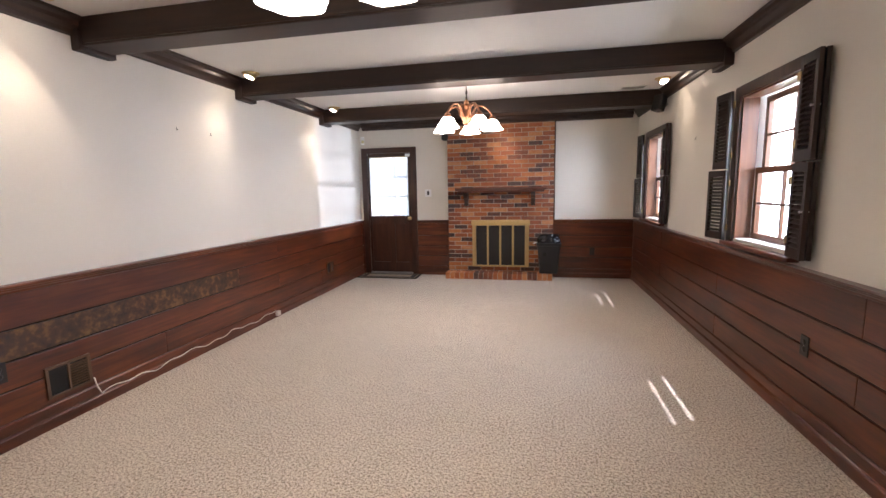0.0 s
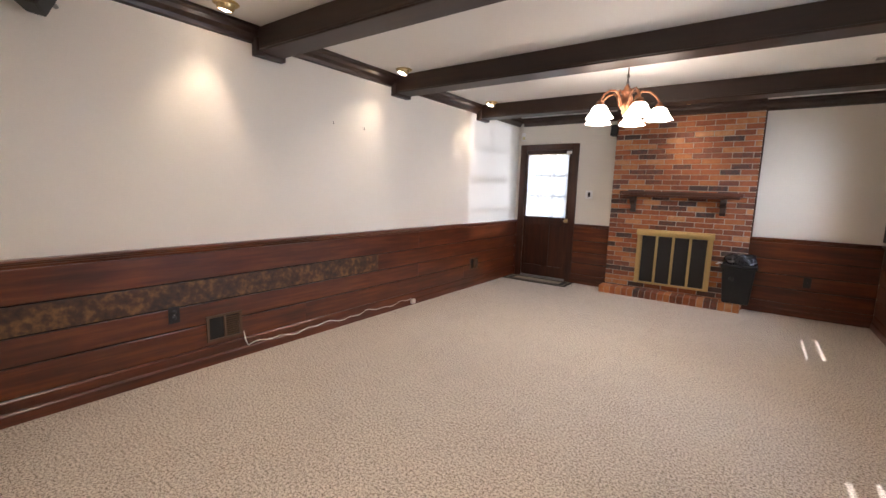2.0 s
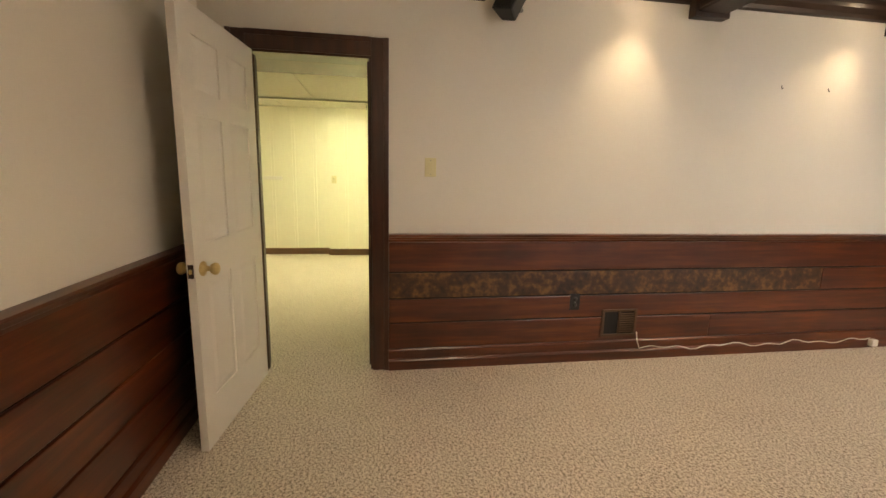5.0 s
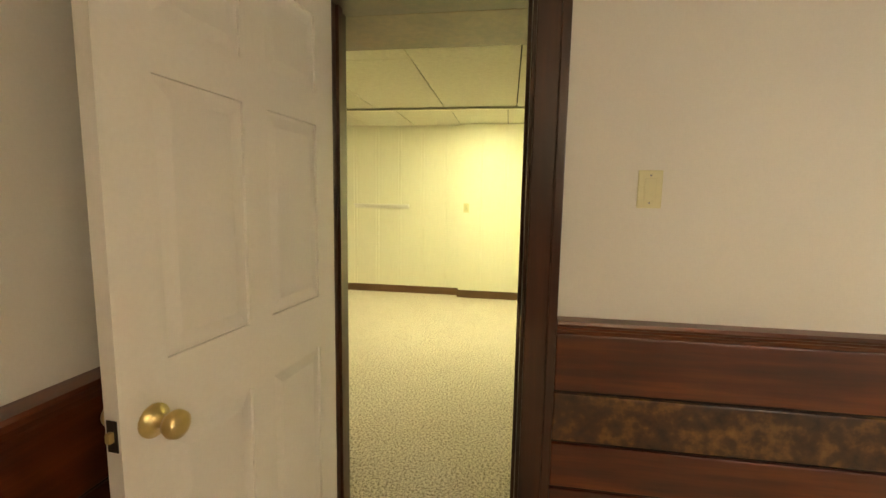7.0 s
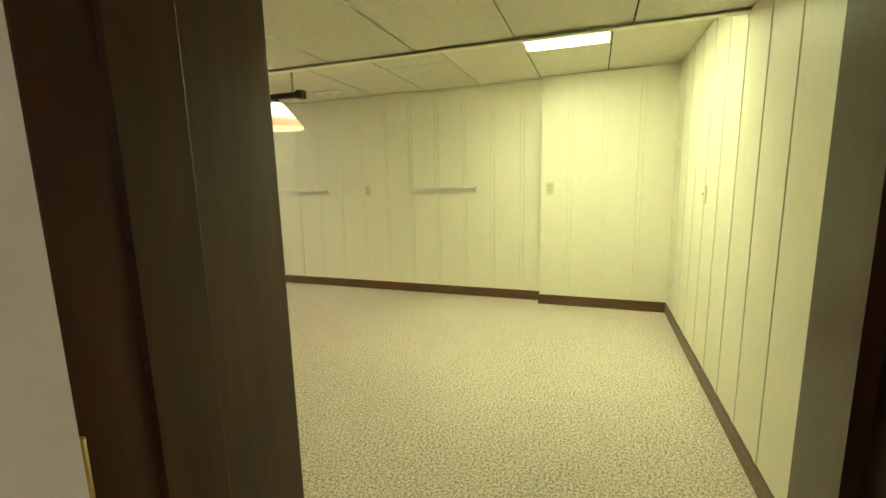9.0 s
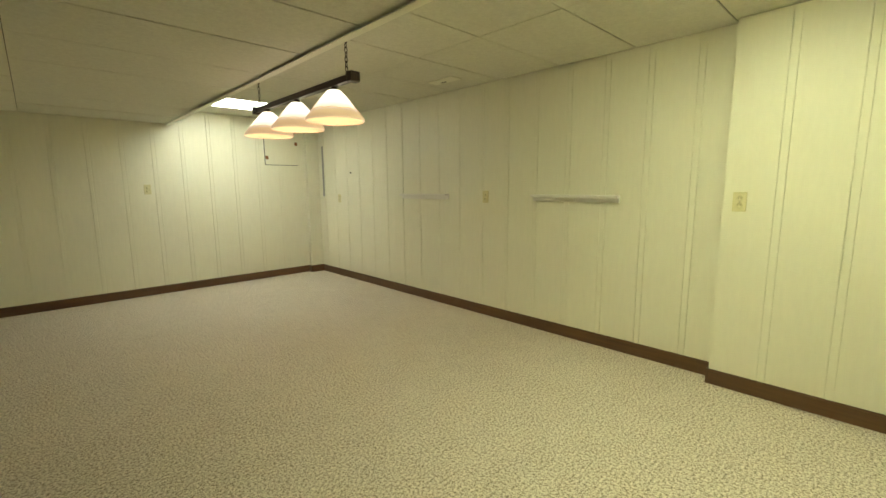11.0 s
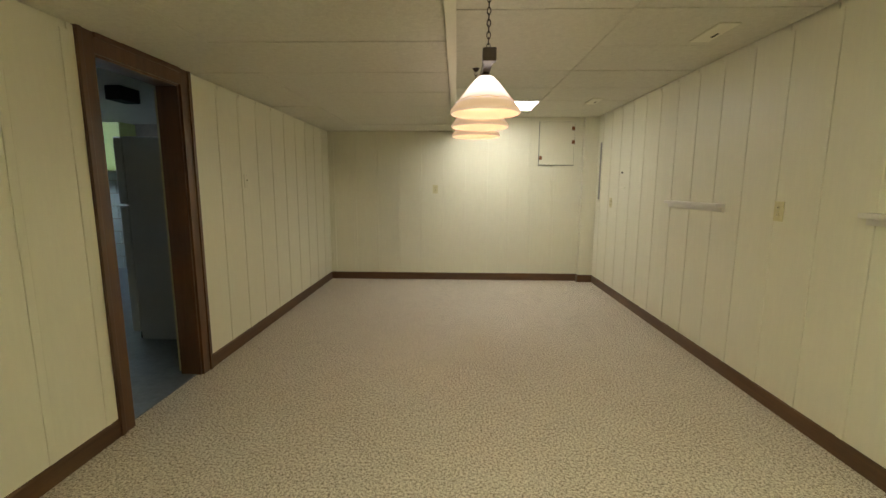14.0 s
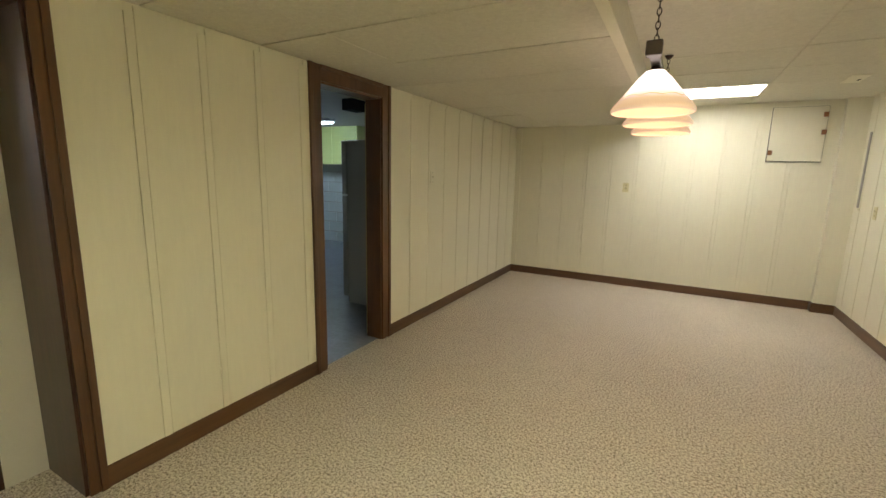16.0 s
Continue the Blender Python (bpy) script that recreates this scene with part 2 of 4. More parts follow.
# ---- mesh helpers ----
def box(bm, x0, x1, y0, y1, z0, z1, bevel=0.0, m=None):
    r = bmesh.ops.create_cube(bm, size=1.0)
    vs = r["verts"]
    for v in vs:
        v.co = Vector(((x0 + x1) / 2 + v.co.x * (x1 - x0), (y0 + y1) / 2 + v.co.y * (y1 - y0), (z0 + z1) / 2 + v.co.z * (z1 - z0)))
    if bevel:
        es = {e for v in vs for e in v.link_edges}
        r = bmesh.ops.bevel(bm, geom=list(es), offset=bevel, segments=2, affect="EDGES", profile=0.6)
        vs = list({v for f in r["faces"] for v in f.verts} | {v for v in vs if v.is_valid})
    if m is not None:
        bmesh.ops.transform(bm, matrix=m, verts=vs)
    return vs


def lathe(bm, prof, n=24, m=None, wave=0.0, lobes=0):
    """Turned shape: profile of (radius, z); wave: a scalloped lower rim of that depth."""
    rings = []
    zmin = min(z for _, z in prof)
    zmax = max(z for _, z in prof)
    for r, z in prof:
        ring = []
        for i in range(n):
            a = 2 * math.pi * i / n
            w = (1 - (z - zmin) / max(1e-6, zmax - zmin)) ** 2
            k = 1 + wave * w * math.cos(lobes * a) if lobes else 1
            ring.append(bm.verts.new((r * k * math.cos(a), r * k * math.sin(a), z)))
        rings.append(ring)
    for a, b in zip(rings, rings[1:]):
        for i in range(n):
            bm.faces.new((a[i], a[(i + 1) % n], b[(i + 1) % n], b[i]))
    vs = [v for r in rings for v in r]
    for f in {f for v in vs for f in v.link_faces}:
        f.smooth = True
    if m is not None:
        bmesh.ops.transform(bm, matrix=m, verts=vs)
    return vs


def tube(bm, pts, r, n=8):
    """A round bar along points."""
    pts = [Vector(p) for p in pts]
    rings = []
    for i, p in enumerate(pts):
        d = (pts[min(i + 1, len(pts) - 1)] - pts[max(i - 1, 0)]).normalized()
        u = d.orthogonal().normalized() if not rings else (u0 - d * u0.dot(d)).normalized()
        u0 = u
        w = d.cross(u)
        rings.append([bm.verts.new(p + r * (math.cos(2 * math.pi * k / n) * u + math.sin(2 * math.pi * k / n) * w)) for k in range(n)])
    for a, b in zip(rings, rings[1:]):
        for i in range(n):
            f = bm.faces.new((a[i], a[(i + 1) % n], b[(i + 1) % n], b[i]))
            f.smooth = True
    bm.faces.new(rings[0][::-1])
    bm.faces.new(rings[-1])


def finish(name, bm, material, m=None):
    bmesh.ops.recalc_face_normals(bm, faces=bm.faces[:])
    me = bpy.data.meshes.new(name)
    bm.to_mesh(me)
    bm.free()
    me.materials.append(material)
    ob = new(name, me)
    if m is not None:
        ob.matrix_world = m
    return ob


def part(name, bm, material, parent, label=""):
    ob = finish(name, bm, material)
    ob.parent = parent
    return tagged(ob, label)


def slab(name, dims, material, parent=None, label="", bevel=0.0, kind="", category=""):
    bm = bmesh.new()
    box(bm, *dims, bevel)
    ob = finish(name, bm, material)
    if parent is not None:
        ob.parent = parent
    return tagged(ob, label, category, kind=kind)


def holder(name, label, category, at=(0, 0, 0), turn=0, group=""):
    e = new(name)
    e.matrix_world = pose(*at, 0, 0, turn)
    return tagged(e, label, category, group)


def prism(bm, prof, axis, a, b):
    """A moulding: profile points (out, up) swept along an axis from a to b; prof gives full coordinates by a function."""
    n = len(prof)
    ends = []
    for t in (a, b):
        ends.append([bm.verts.new((p[0], t, p[1]) if axis == "y" else (t, p[0], p[1])) for p in prof])
    for i in range(n):
        bm.faces.new((ends[0][i], ends[0][(i + 1) % n], ends[1][(i + 1) % n], ends[1][i]))
    bm.faces.new(ends[0][::-1])
    bm.faces.new(ends[1])


# ---- plan ----
LX, RX, FY, NY = -2.75, 1.66, 6.95, -0.62   # beamed room: side walls, chimney wall, near wall
H1 = 2.53
SHIFT = Vector((-0.065, 0.265, 0))            # origin of the panelled room's own plan
PX, AX, EY, QY = -3.203, -6.93, -6.09, 0.55   # panelled room, own plan: door wall, long wall, end wall, near wall
H2, SOF, SX = 2.25, 2.07, -4.985               # its ceiling, the lowered part, where that ends
D1A, D1B, DH = -0.385, 0.33, 1.98              # doorway between the rooms
D1X, R1A, R1B = -2.925, -0.555, 0.525            # its frame's depth, and the wider opening on the panelled side
D2A, D2B = -2.638, -1.965                       # doorway to the utility room
UW = PX + SHIFT.x + 0.13                      # utility side of that wall
PW = PX + SHIFT.x                             # panelled face of the wall between the rooms
UX, UY = 1.6, -6.4

S = "structure"
floor = slab("floor", (AX - 0.3, 2.1, EY - 0.2, FY + 0.2, -0.15, 0.0), carpet, None, "beige flecked berber carpet, slightly stained", kind=S, category="floor")
slab("floor_utility", (PW + 0.02, UX + 0.1, UY, -1.80, 0.001, 0.006), vinyl, None, "blue-grey vinyl floor of the utility room", kind=S, category="floor")

# wall between the rooms, with two doorways
bm = bmesh.new()
box(bm, D1X, LX, D1B, FY + 0.2, 0, H1)
box(bm, D1X, LX, -1.69, D1A, 0, H1)
box(bm, D1X, LX, D1A, D1B, DH, H1)
box(bm, PW, D1X, R1B, FY + 0.2, 0, H1)
box(bm, PW, D1X, -1.80, R1A, 0, H1)
box(bm, PW, UW, D2B, -1.80, 0, H1)
box(bm, PW, D1X, R1A, R1B, DH, H1)
box(bm, PW, UW, UY, D2A, 0, H1)
box(bm, PW, UW, D2A, D2B, DH, H1)
wall_west = tagged(finish("wall_west", bm, paint), "cream painted wall above dark red-brown board wainscot", "wall", kind=S)
# right wall with two windows
WINS = [(2.95, 3.71), (5.56, 6.34)]
WZ0, WZ1 = 0.985, 2.045
bm = bmesh.new()
ys = [NY - 0.2, WINS[0][0], WINS[0][1], WINS[1][0], WINS[1][1], FY + 0.2]
for a, b in zip(ys[::2], ys[1::2]):
    box(bm, RX, RX + 0.25, a, b, 0, H1)
for a, b in WINS:
    box(bm, RX, RX + 0.25, a, b, 0, WZ0)
    box(bm, RX, RX + 0.25, a, b, WZ1, H1)
wall_east = tagged(finish("wall_east", bm, paint), "cream painted wall with two shuttered windows over wainscot", "wall", kind=S)
# chimney wall with the half-glazed door
FD0, FD1 = -2.60, -1.845
bm = bmesh.new()
box(bm, LX, FD0, FY, FY + 0.2, 0, H1)
box(bm, FD1, RX + 0.25, FY, FY + 0.2, 0, H1)
box(bm, FD0, FD1, FY, FY + 0.2, 2.035, H1)
wall_north = tagged(finish("wall_north", bm, paint), "cream painted end wall beside the brick chimney breast", "wall", kind=S)
# near wall, with the stair opening
bm = bmesh.new()
box(bm, LX, -1.05, NY - 0.12, NY, 0, H1)
box(bm, 0.25, RX + 0.25, NY - 0.12, NY, 0, H1)
box(bm, -1.05, 0.25, NY - 0.12, NY, 2.15, H1)
wall_south = tagged(finish("wall_south", bm, paint), "cream painted wall over dark wainscot beside the stairs", "wall", kind=S)
bm = bmesh.new()
box(bm, -1.17, -1.05, NY - 1.12, NY - 0.12, 0, H1)
box(bm, 0.25, 0.37, NY - 1.12, NY - 0.12, 0, H1)
box(bm, -1.28, 0.37, NY - 1.24, NY - 1.12, 0, H1)
tagged(finish("wall_stair", bm, paint), "cream painted walls enclosing the stair", "wall", kind=S)
slab("ceiling", (LX - 0.05, RX + 0.25, NY - 1.24, FY + 0.2, H1, H1 + 0.1), white, None, "smooth white ceiling between dark beams", kind=S, category="ceiling")

# panelled room shell, in its own plan
before = set(scene.objects)
bm = bmesh.new()
box(bm, AX - 0.15, AX, EY - 0.15, QY + 0.15, 0, H2 + 0.2)
wall_long = tagged(finish("wall_long", bm, panel_paint), "cream painted vertical panelling with thin battens", "wall", kind=S)
bm = bmesh.new()
box(bm, AX, AX + 0.12, -0.635, QY, 0, H2)
wall_bump = tagged(finish("wall_pilaster", bm, panel_paint), "cream painted panelled projection of the long wall", "wall", kind=S)
wall_end = slab("wall_end", (AX, PX, EY - 0.15, EY, 0, H2 + 0.2), panel_paint, None, "cream painted panelled end wall", kind=S, category="wall")
slab("wall_end_projection", (AX, -6.73, EY, EY + 0.09, 0, H2), panel_paint, None, "narrow cream painted corner projection", kind=S, category="wall")
wall_q = slab("wall_near", (AX, PX, QY, QY + 0.15, 0, H2 + 0.2), panel_paint, None, "cream painted panelled side wall", kind=S, category="wall")
# panel skin over the door wall
bm = bmesh.new()
SK = PX - 0.012
box(bm, SK, PX, R1B - SHIFT.y, QY, 0, H2)
box(bm, SK, PX, D2B - SHIFT.y, R1A - SHIFT.y, 0, H2)
box(bm, SK, PX, EY, D2A - SHIFT.y, 0, H2)
box(bm, SK, PX, R1A - SHIFT.y, R1B - SHIFT.y, DH, H2)
box(bm, SK, PX, D2A - SHIFT.y, D2B - SHIFT.y, DH, H2)
wall_p = tagged(finish("wall_panelled", bm, panel_paint), "cream painted panelling beside the doorways", "wall", kind=S)

# ---- ceilings of the panelled room: tiles with thin gaps, black sheets painting their shade ----
GAP = 0.004


def tile_ceiling(name, label, xs, y0, y1, z, first, holes=()):
    bm = bmesh.new()
    rows = [y1]
    y = first
    while y > y0 + 0.02:
        rows.append(y)
        y -= 0.61
    rows.append(y0)
    for xa, xb in zip(xs, xs[1:]):
        for ya, yb in zip(rows, rows[1:]):
            if any(hx0 < (xa + xb) / 2 < hx1 and hy0 < (ya + yb) / 2 < hy1 for hx0, hx1, hy0, hy1 in holes):
                continue
            dz = random.uniform(0, 0.004)
            box(bm, xa + 0.0015, xb - 0.0015, yb + GAP, ya - GAP, z + dz, z + dz + 0.012, 0.003)
    return tagged(finish(name, bm, tile_paint), label, "ceiling", kind=S)


LT = [(-5.93, SX, -0.66, -0.05), (-5.93, SX, -5.54, -4.93)]
tile_ceiling("ceiling_tiles", "cream textured ceiling tiles with uneven joints", [AX + 0.012, -5.93, SX], EY, QY, H2, -0.05, [(-6.0, -4.8, -0.67, -0.04), (-6.0, -4.8, -5.55, -4.92)])
tile_ceiling("ceiling_tiles_low", "lowered cream textured ceiling tiles", [SX, -3.70, SK - 0.004], EY, QY, SOF, 0.03)
# Black sheets laid close above, so the gaps' shade comes from colour.
slab("ceiling_void", (AX, PX, EY, QY, H2 + 0.018, H2 + 0.05), dark_gap, None, "black sheet painted as the unlit void above the ceiling tiles", kind=S, category="ceiling")
slab("ceiling_void_low", (SX + 0.02, SK, EY, QY, SOF + 0.03, SOF + 0.05), dark_gap, None, "black sheet painted as the unlit void above the lowered tiles", kind=S, category="ceiling")
slab("trim_soffit", (SX - 0.012, SX, EY, QY, SOF - 0.012, H2), tile_paint, None, "cream edge board of the lowered ceiling", 0.003, kind=S, category="trim")
slab("trim_corner", (SX - 0.02, SX + 0.03, EY, QY, SOF - 0.018, SOF - 0.012), panel_paint, None, "cream corner strip along the lowered ceiling", 0.002, kind=S, category="trim")



def place(made):
    """Move what was built in a room's own plan to its place in the house."""
    for ob in made:
        if ob.parent is None:
            ob.matrix_world = Matrix.Translation(SHIFT) @ ob.matrix_world


place(set(scene.objects) - before)

# ---- mouldings ----
def crown(x, out, y0, y1, axis="y"):
    """Stepped crown moulding on a wall at x (or y), projecting along out."""
    prof = [(0, H1), (0.085, H1), (0.085, H1 - 0.022), (0.062, H1 - 0.035), (0.058, H1 - 0.06), (0.03, H1 - 0.085), (0.022, H1 - 0.11), (0, H1 - 0.118)]
    bm = bmesh.new()
    prism(bm, [(x + out * p, z) for p, z in prof], axis, y0, y1)
    return tagged(finish("trim_crown", bm, beam_y if axis == "y" else beam_x), "dark stained crown moulding", "trim", kind=S)


BEAMS = [0.77, 2.375, 3.915, 5.62]
BW, BZ = 0.21, 2.352
stops = [NY] + [v for b in BEAMS for v in (b, b + BW)] + [FY]
for a, b in zip(stops[::2], stops[1::2]):
    crown(LX, 1, a, b)
    crown(RX, -1, a, b)
BX0, BX1, BY = -1.205, 0.456, 6.86
crown(FY, -1, LX + 0.085, BX0, "x")
crown(FY, -1, BX1, RX - 0.085, "x")
crown(BY, -1, BX0, BX1, "x")
crown(NY, 1, LX + 0.085, RX - 0.085, "x")

for b in BEAMS:
    e = holder("ceiling_beam", "dark stained timber ceiling beam with moulded edges", "beam", (0, 0, 0), group="ceiling beams")
    bm = bmesh.new()
    box(bm, LX + 0.002, RX - 0.002, b, b + BW, BZ, H1 - 0.002, 0.008)
    part("beam_body", bm, beam_x, e)
    for y0, y1 in ((b - 0.012, b), (b + BW, b + BW + 0.012)):
        bm = bmesh.new()
        box(bm, LX + 0.09, RX - 0.09, y0, y1, BZ + 0.012, BZ + 0.03, 0.004)
        part("edge_bead", bm, beam_x, e)
    for x0, x1 in ((LX + 0.001, LX + 0.07), (RX - 0.07, RX - 0.001)):
        bm = bmesh.new()
        box(bm, x0, x1, b - 0.018, b + BW + 0.018, BZ - 0.028, BZ + 0.10, 0.006)
        part("end_collar", bm, beam_x, e)

RAIL = 0.918
# chair rail and wainscot boards: lines between the boards
LINES = [0.142, 0.321, 0.487, 0.664, 0.868]


def board_run(parent, wall, out, a, b, axis, splits=(), worn=None):
    """Wainscot on a wall: base, boards with V joints, moulded rail. wall: the plane's place; out: its direction."""
    my, mz = (wood_y if axis == "y" else wood_x), None
    for i, (z0, z1) in enumerate(zip(LINES, LINES[1:])):
        cuts = [a] + [c for c in splits if a < c < b][i % 2::2] + [b]
        if worn and i == 2:
            cuts = sorted({a, min(worn, b), b})
        for j, (c0, c1) in enumerate(zip(cuts, cuts[1:])):
            bm = bmesh.new()
            lo, hi = sorted((wall, wall + out * 0.018))
            d = (lo, hi, c0 + 0.001, c1 - 0.001) if axis == "y" else (c0 + 0.001, c1 - 0.001, lo, hi)
            box(bm, *d, z0 + 0.005, z1 - 0.005, 0.005)
            part("board", bm, worn_y if worn and i == 2 and j == 0 else my, parent)
    pieces = [("baseboard", [(0, 0), (0.036, 0), (0.036, 0.062), (0.03, 0.072), (0.022, 0.076), (0.022, 0.132), (0.016, 0.142), (0, 0.142)]),
              ("chair_rail", [(0, 0.866), (0.024, 0.866), (0.028, 0.880), (0.040, 0.886), (0.044, 0.895), (0.056, 0.900), (0.060, 0.908), (0.056, 0.917), (0, RAIL)])]
    for name, prof in pieces:
        bm = bmesh.new()
        prism(bm, [(wall + out * p, z) for p, z in prof], axis, a, b)
        part(name, bm, my, parent, "dark moulded rail" if name == "chair_rail" else "dark stained baseboard")
    bm = bmesh.new()
    lo, hi = sorted((wall, wall + out * 0.006))
    d = (lo, hi, a, b) if axis == "y" else (a, b, lo, hi)
    box(bm, *d, 0.142, 0.868)
    part("backing", bm, dark_gap, parent)


CW = 0.095
board_run(wall_west, LX, 1, D1B + CW, FY, "y", (2.8, 4.4, 5.4), worn=3.72)
board_run(wall_east, RX, -1, NY, FY, "y", (1.2, 2.3, 3.9, 5.5))
board_run(wall_north, FY, -1, LX + 0.02, FD0 - 0.10, "x")
board_run(wall_north, FY, -1, FD1 + 0.10, BX0, "x")
board_run(wall_north, FY, -1, BX1, RX - 0.02, "x")
board_run(wall_south, NY, 1, LX + 0.02, -1.05, "x")


# ---- doorways ----
def doorway(name, label, x0, x1, ya, yb, top, mz, sides, cw=CW):
    """Jamb lining through the wall and casings on the given faces (face x, direction)."""
    e = tagged(new(name), label, "door frame", kind=S)
    t = 0.02
    for nm, d in (("jamb", (x0, x1, ya, ya + t, 0, top)), ("jamb", (x0, x1, yb - t, yb, 0, top)), ("head_jamb", (x0, x1, ya + t, yb - t, top - t, top))):
        bm = bmesh.new()
        box(bm, *d, 0.002)
        part(nm, bm, mz, e)
    for fx, out in sides:
        for nm, (y0, y1, z0, z1) in (("casing", (ya - cw, ya + 0.008, 0, top + cw)), ("casing", (yb - 0.008, yb + cw, 0, top + cw)), ("head_casing", (ya + 0.008, yb - 0.008, top - 0.008, top + cw))):
            bm = bmesh.new()
            lo, hi = sorted((fx, fx + out * 0.016))
            box(bm, lo, hi, y0, y1, z0, z1, 0.003)
            lo, hi = sorted((fx + out * 0.016, fx + out * 0.026))
            if nm == "casing":
                w = (y1 - 0.03, y1) if y0 > (ya + yb) / 2 else (y0, y0 + 0.03)
                box(bm, lo, hi, *w, z0, z1, 0.004)
            else:
                box(bm, lo, hi, y0, y1, z1 - 0.03, z1, 0.004)
            part(nm, bm, mz, e)
    return e


d1 = doorway("door_frame_1", "dark stained door frame with moulded casing", D1X, LX, D1A, D1B, DH, wood_z, [(LX, 1)])
SW = PW - 0.012
d3 = doorway("door_frame_3", "brown stained outer frame on the panelled side", SW, D1X, R1A, R1B, DH, base_z, [(SW, -1)], 0.06)
for c in d3.children:
    if c.name.startswith("jamb"):
        c.data.materials[0] = wood_z
d2 = doorway("door_frame_2", "brown stained door frame with moulded casing", SW, UW, D2A, D2B, DH, base_z, [(SW, -1)])
slab("stop", (-2.86, -2.825, D1A + 0.02, D1A + 0.032, 0, DH - 0.02), wood_z, d1)
slab("stop", (-2.86, -2.825, D1B - 0.032, D1B - 0.02, 0, DH - 0.02), wood_z, d1)
slab("strike_plate", (-2.80, -2.765, D1B - 0.022, D1B - 0.0195, 0.83, 0.90), brass, d1, "brass strike plate")


def knob(parent, m, material=brass):
    bm = bmesh.new()
    lathe(bm, [(0.0, 0.0), (0.033, 0.0), (0.033, 0.006), (0.018, 0.012), (0.012, 0.018), (0.012, 0.034), (0.022, 0.040), (0.028, 0.052), (0.026, 0.064), (0.014, 0.071), (0.0, 0.072)], 20, m)
    return part("knob", bm, material, parent, "polished brass knob")


def panel_door(name, label, w, h, at, turn, material):
    """Six-panel leaf from the hinge along its own x, with raised panels on both faces."""
    e = holder(name, label, "door", at, turn)
    t = 0.035
    st = 0.105
    cols = [(st, w / 2 - 0.045), (w / 2 + 0.045, w - st)]
    rows = [(0.24, 0.80), (0.97, 1.52), (1.62, h - 0.12)]
    bm = bmesh.new()
    box(bm, 0, w, 0.008, t - 0.008, 0.012, h)
    xs = [(0, st), (w / 2 - 0.045, w / 2 + 0.045), (w - st, w)]
    zs = [(0.012, 0.24), (0.80, 0.97), (1.52, 1.62), (h - 0.12, h)]
    for y0, y1 in ((0, 0.008), (t - 0.008, t)):
        for a, b in xs:
            box(bm, a, b, y0, y1, 0.012, h)
        for a, b in zs:
            for c, d in cols:
                box(bm, c, d, y0, y1, a, b)
    part("leaf", bm, material, e)
    for c, d in cols:
        for a, b in rows:
            bm = bmesh.new()
            for s in (0, 1):
                f, g = (0.0085, -0.002 + 0.004) if s == 0 else (t - 0.0085, t - 0.002)
                o = [bm.verts.new((x, f, z)) for x, z in ((c + 0.004, a + 0.004), (d - 0.004, a + 0.004), (d - 0.004, b - 0.004), (c + 0.004, b - 0.004))]
                q = [bm.verts.new((x, f + (-0.001 if s == 0 else 0.001), z)) for x, z in ((c + 0.012, a + 0.012), (d - 0.012, a + 0.012), (d - 0.012, b - 0.012), (c + 0.012, b - 0.012))]
                i = [bm.verts.new((x, g, z)) for x, z in ((c + 0.04, a + 0.04), (d - 0.04, a + 0.04), (d - 0.04, b - 0.04), (c + 0.04, b - 0.04))]
                for k in range(4):
                    bm.faces.new((o[k], o[(k + 1) % 4], q[(k + 1) % 4], q[k]))
                    bm.faces.new((q[k], q[(k + 1) % 4], i[(k + 1) % 4], i[k]))
                bm.faces.new(i)
            part("panel", bm, material, e)
    for s in (0, 1):
        m = pose(w - 0.065, 0 if s == 0 else t, 0.86, 90 if s == 0 else -90, 0, 0)
        ob = knob(e, m)
    bm = bmesh.new()
    box(bm, w - 0.001, w + 0.002, 0.006, t - 0.006, 0.83, 0.89)
    part("latch_plate", bm, bronze, e, "dark latch plate")
    bm = bmesh.new()
    box(bm, w, w + 0.012, 0.012, t - 0.012, 0.85, 0.87, 0.003)
    part("latch_bolt", bm, brass, e)
    for z in (0.25, 1.0, 1.75):
        bm = bmesh.new()
        tube(bm, [(-0.006, t / 2, z - 0.045), (-0.006, t / 2, z + 0.045)], 0.006)
        part("hinge", bm, brass, e)
    return e


panel_door("open_door", "open white six-panel door with brass knobs", 0.785, 1.965, (-2.742, -0.378, 0), -5.5, door_white)

# door to the garden
fd = tagged(new("door_1"), "dark stained half-glazed garden door, shut", "door", kind=S)
DT = 2.035
for nm, d in (("casing", (FD0 - 0.10, FD0, FY - 0.022, FY + 0.05, 0, DT + 0.09)), ("casing", (FD1, FD1 + 0.10, FY - 0.022, FY + 0.05, 0, DT + 0.09)), ("head_casing", (FD0, FD1, FY - 0.022, FY + 0.05, DT, DT + 0.09))):
    slab(nm, d, wood_z, fd, bevel=0.006)
GX0, GX1, GZ0, GZ1 = -2.56, -1.905, 1.0, 1.965
bm = bmesh.new()
box(bm, FD0, GX0, FY + 0.012, FY + 0.05, 0.03, DT, 0.002)
box(bm, GX1, FD1, FY + 0.012, FY + 0.05, 0.03, DT, 0.002)
box(bm, GX0, GX1, FY + 0.012, FY + 0.05, GZ1, DT)
box(bm, GX0, GX1, FY + 0.012, FY + 0.05, 0.86, GZ0)
box(bm, GX0, GX1, FY + 0.012, FY + 0.05, 0.03, 0.20)
box(bm, -2.25, -2.15, FY + 0.012, FY + 0.05, 0.20, 0.86)
part("leaf", bm, wood_z, fd)
for a, b in ((GX0, -2.25), (-2.15, GX1)):
    slab("panel", (a, b, FY + 0.024, FY + 0.04, 0.20, 0.86), wood_z, fd, bevel=0.006)
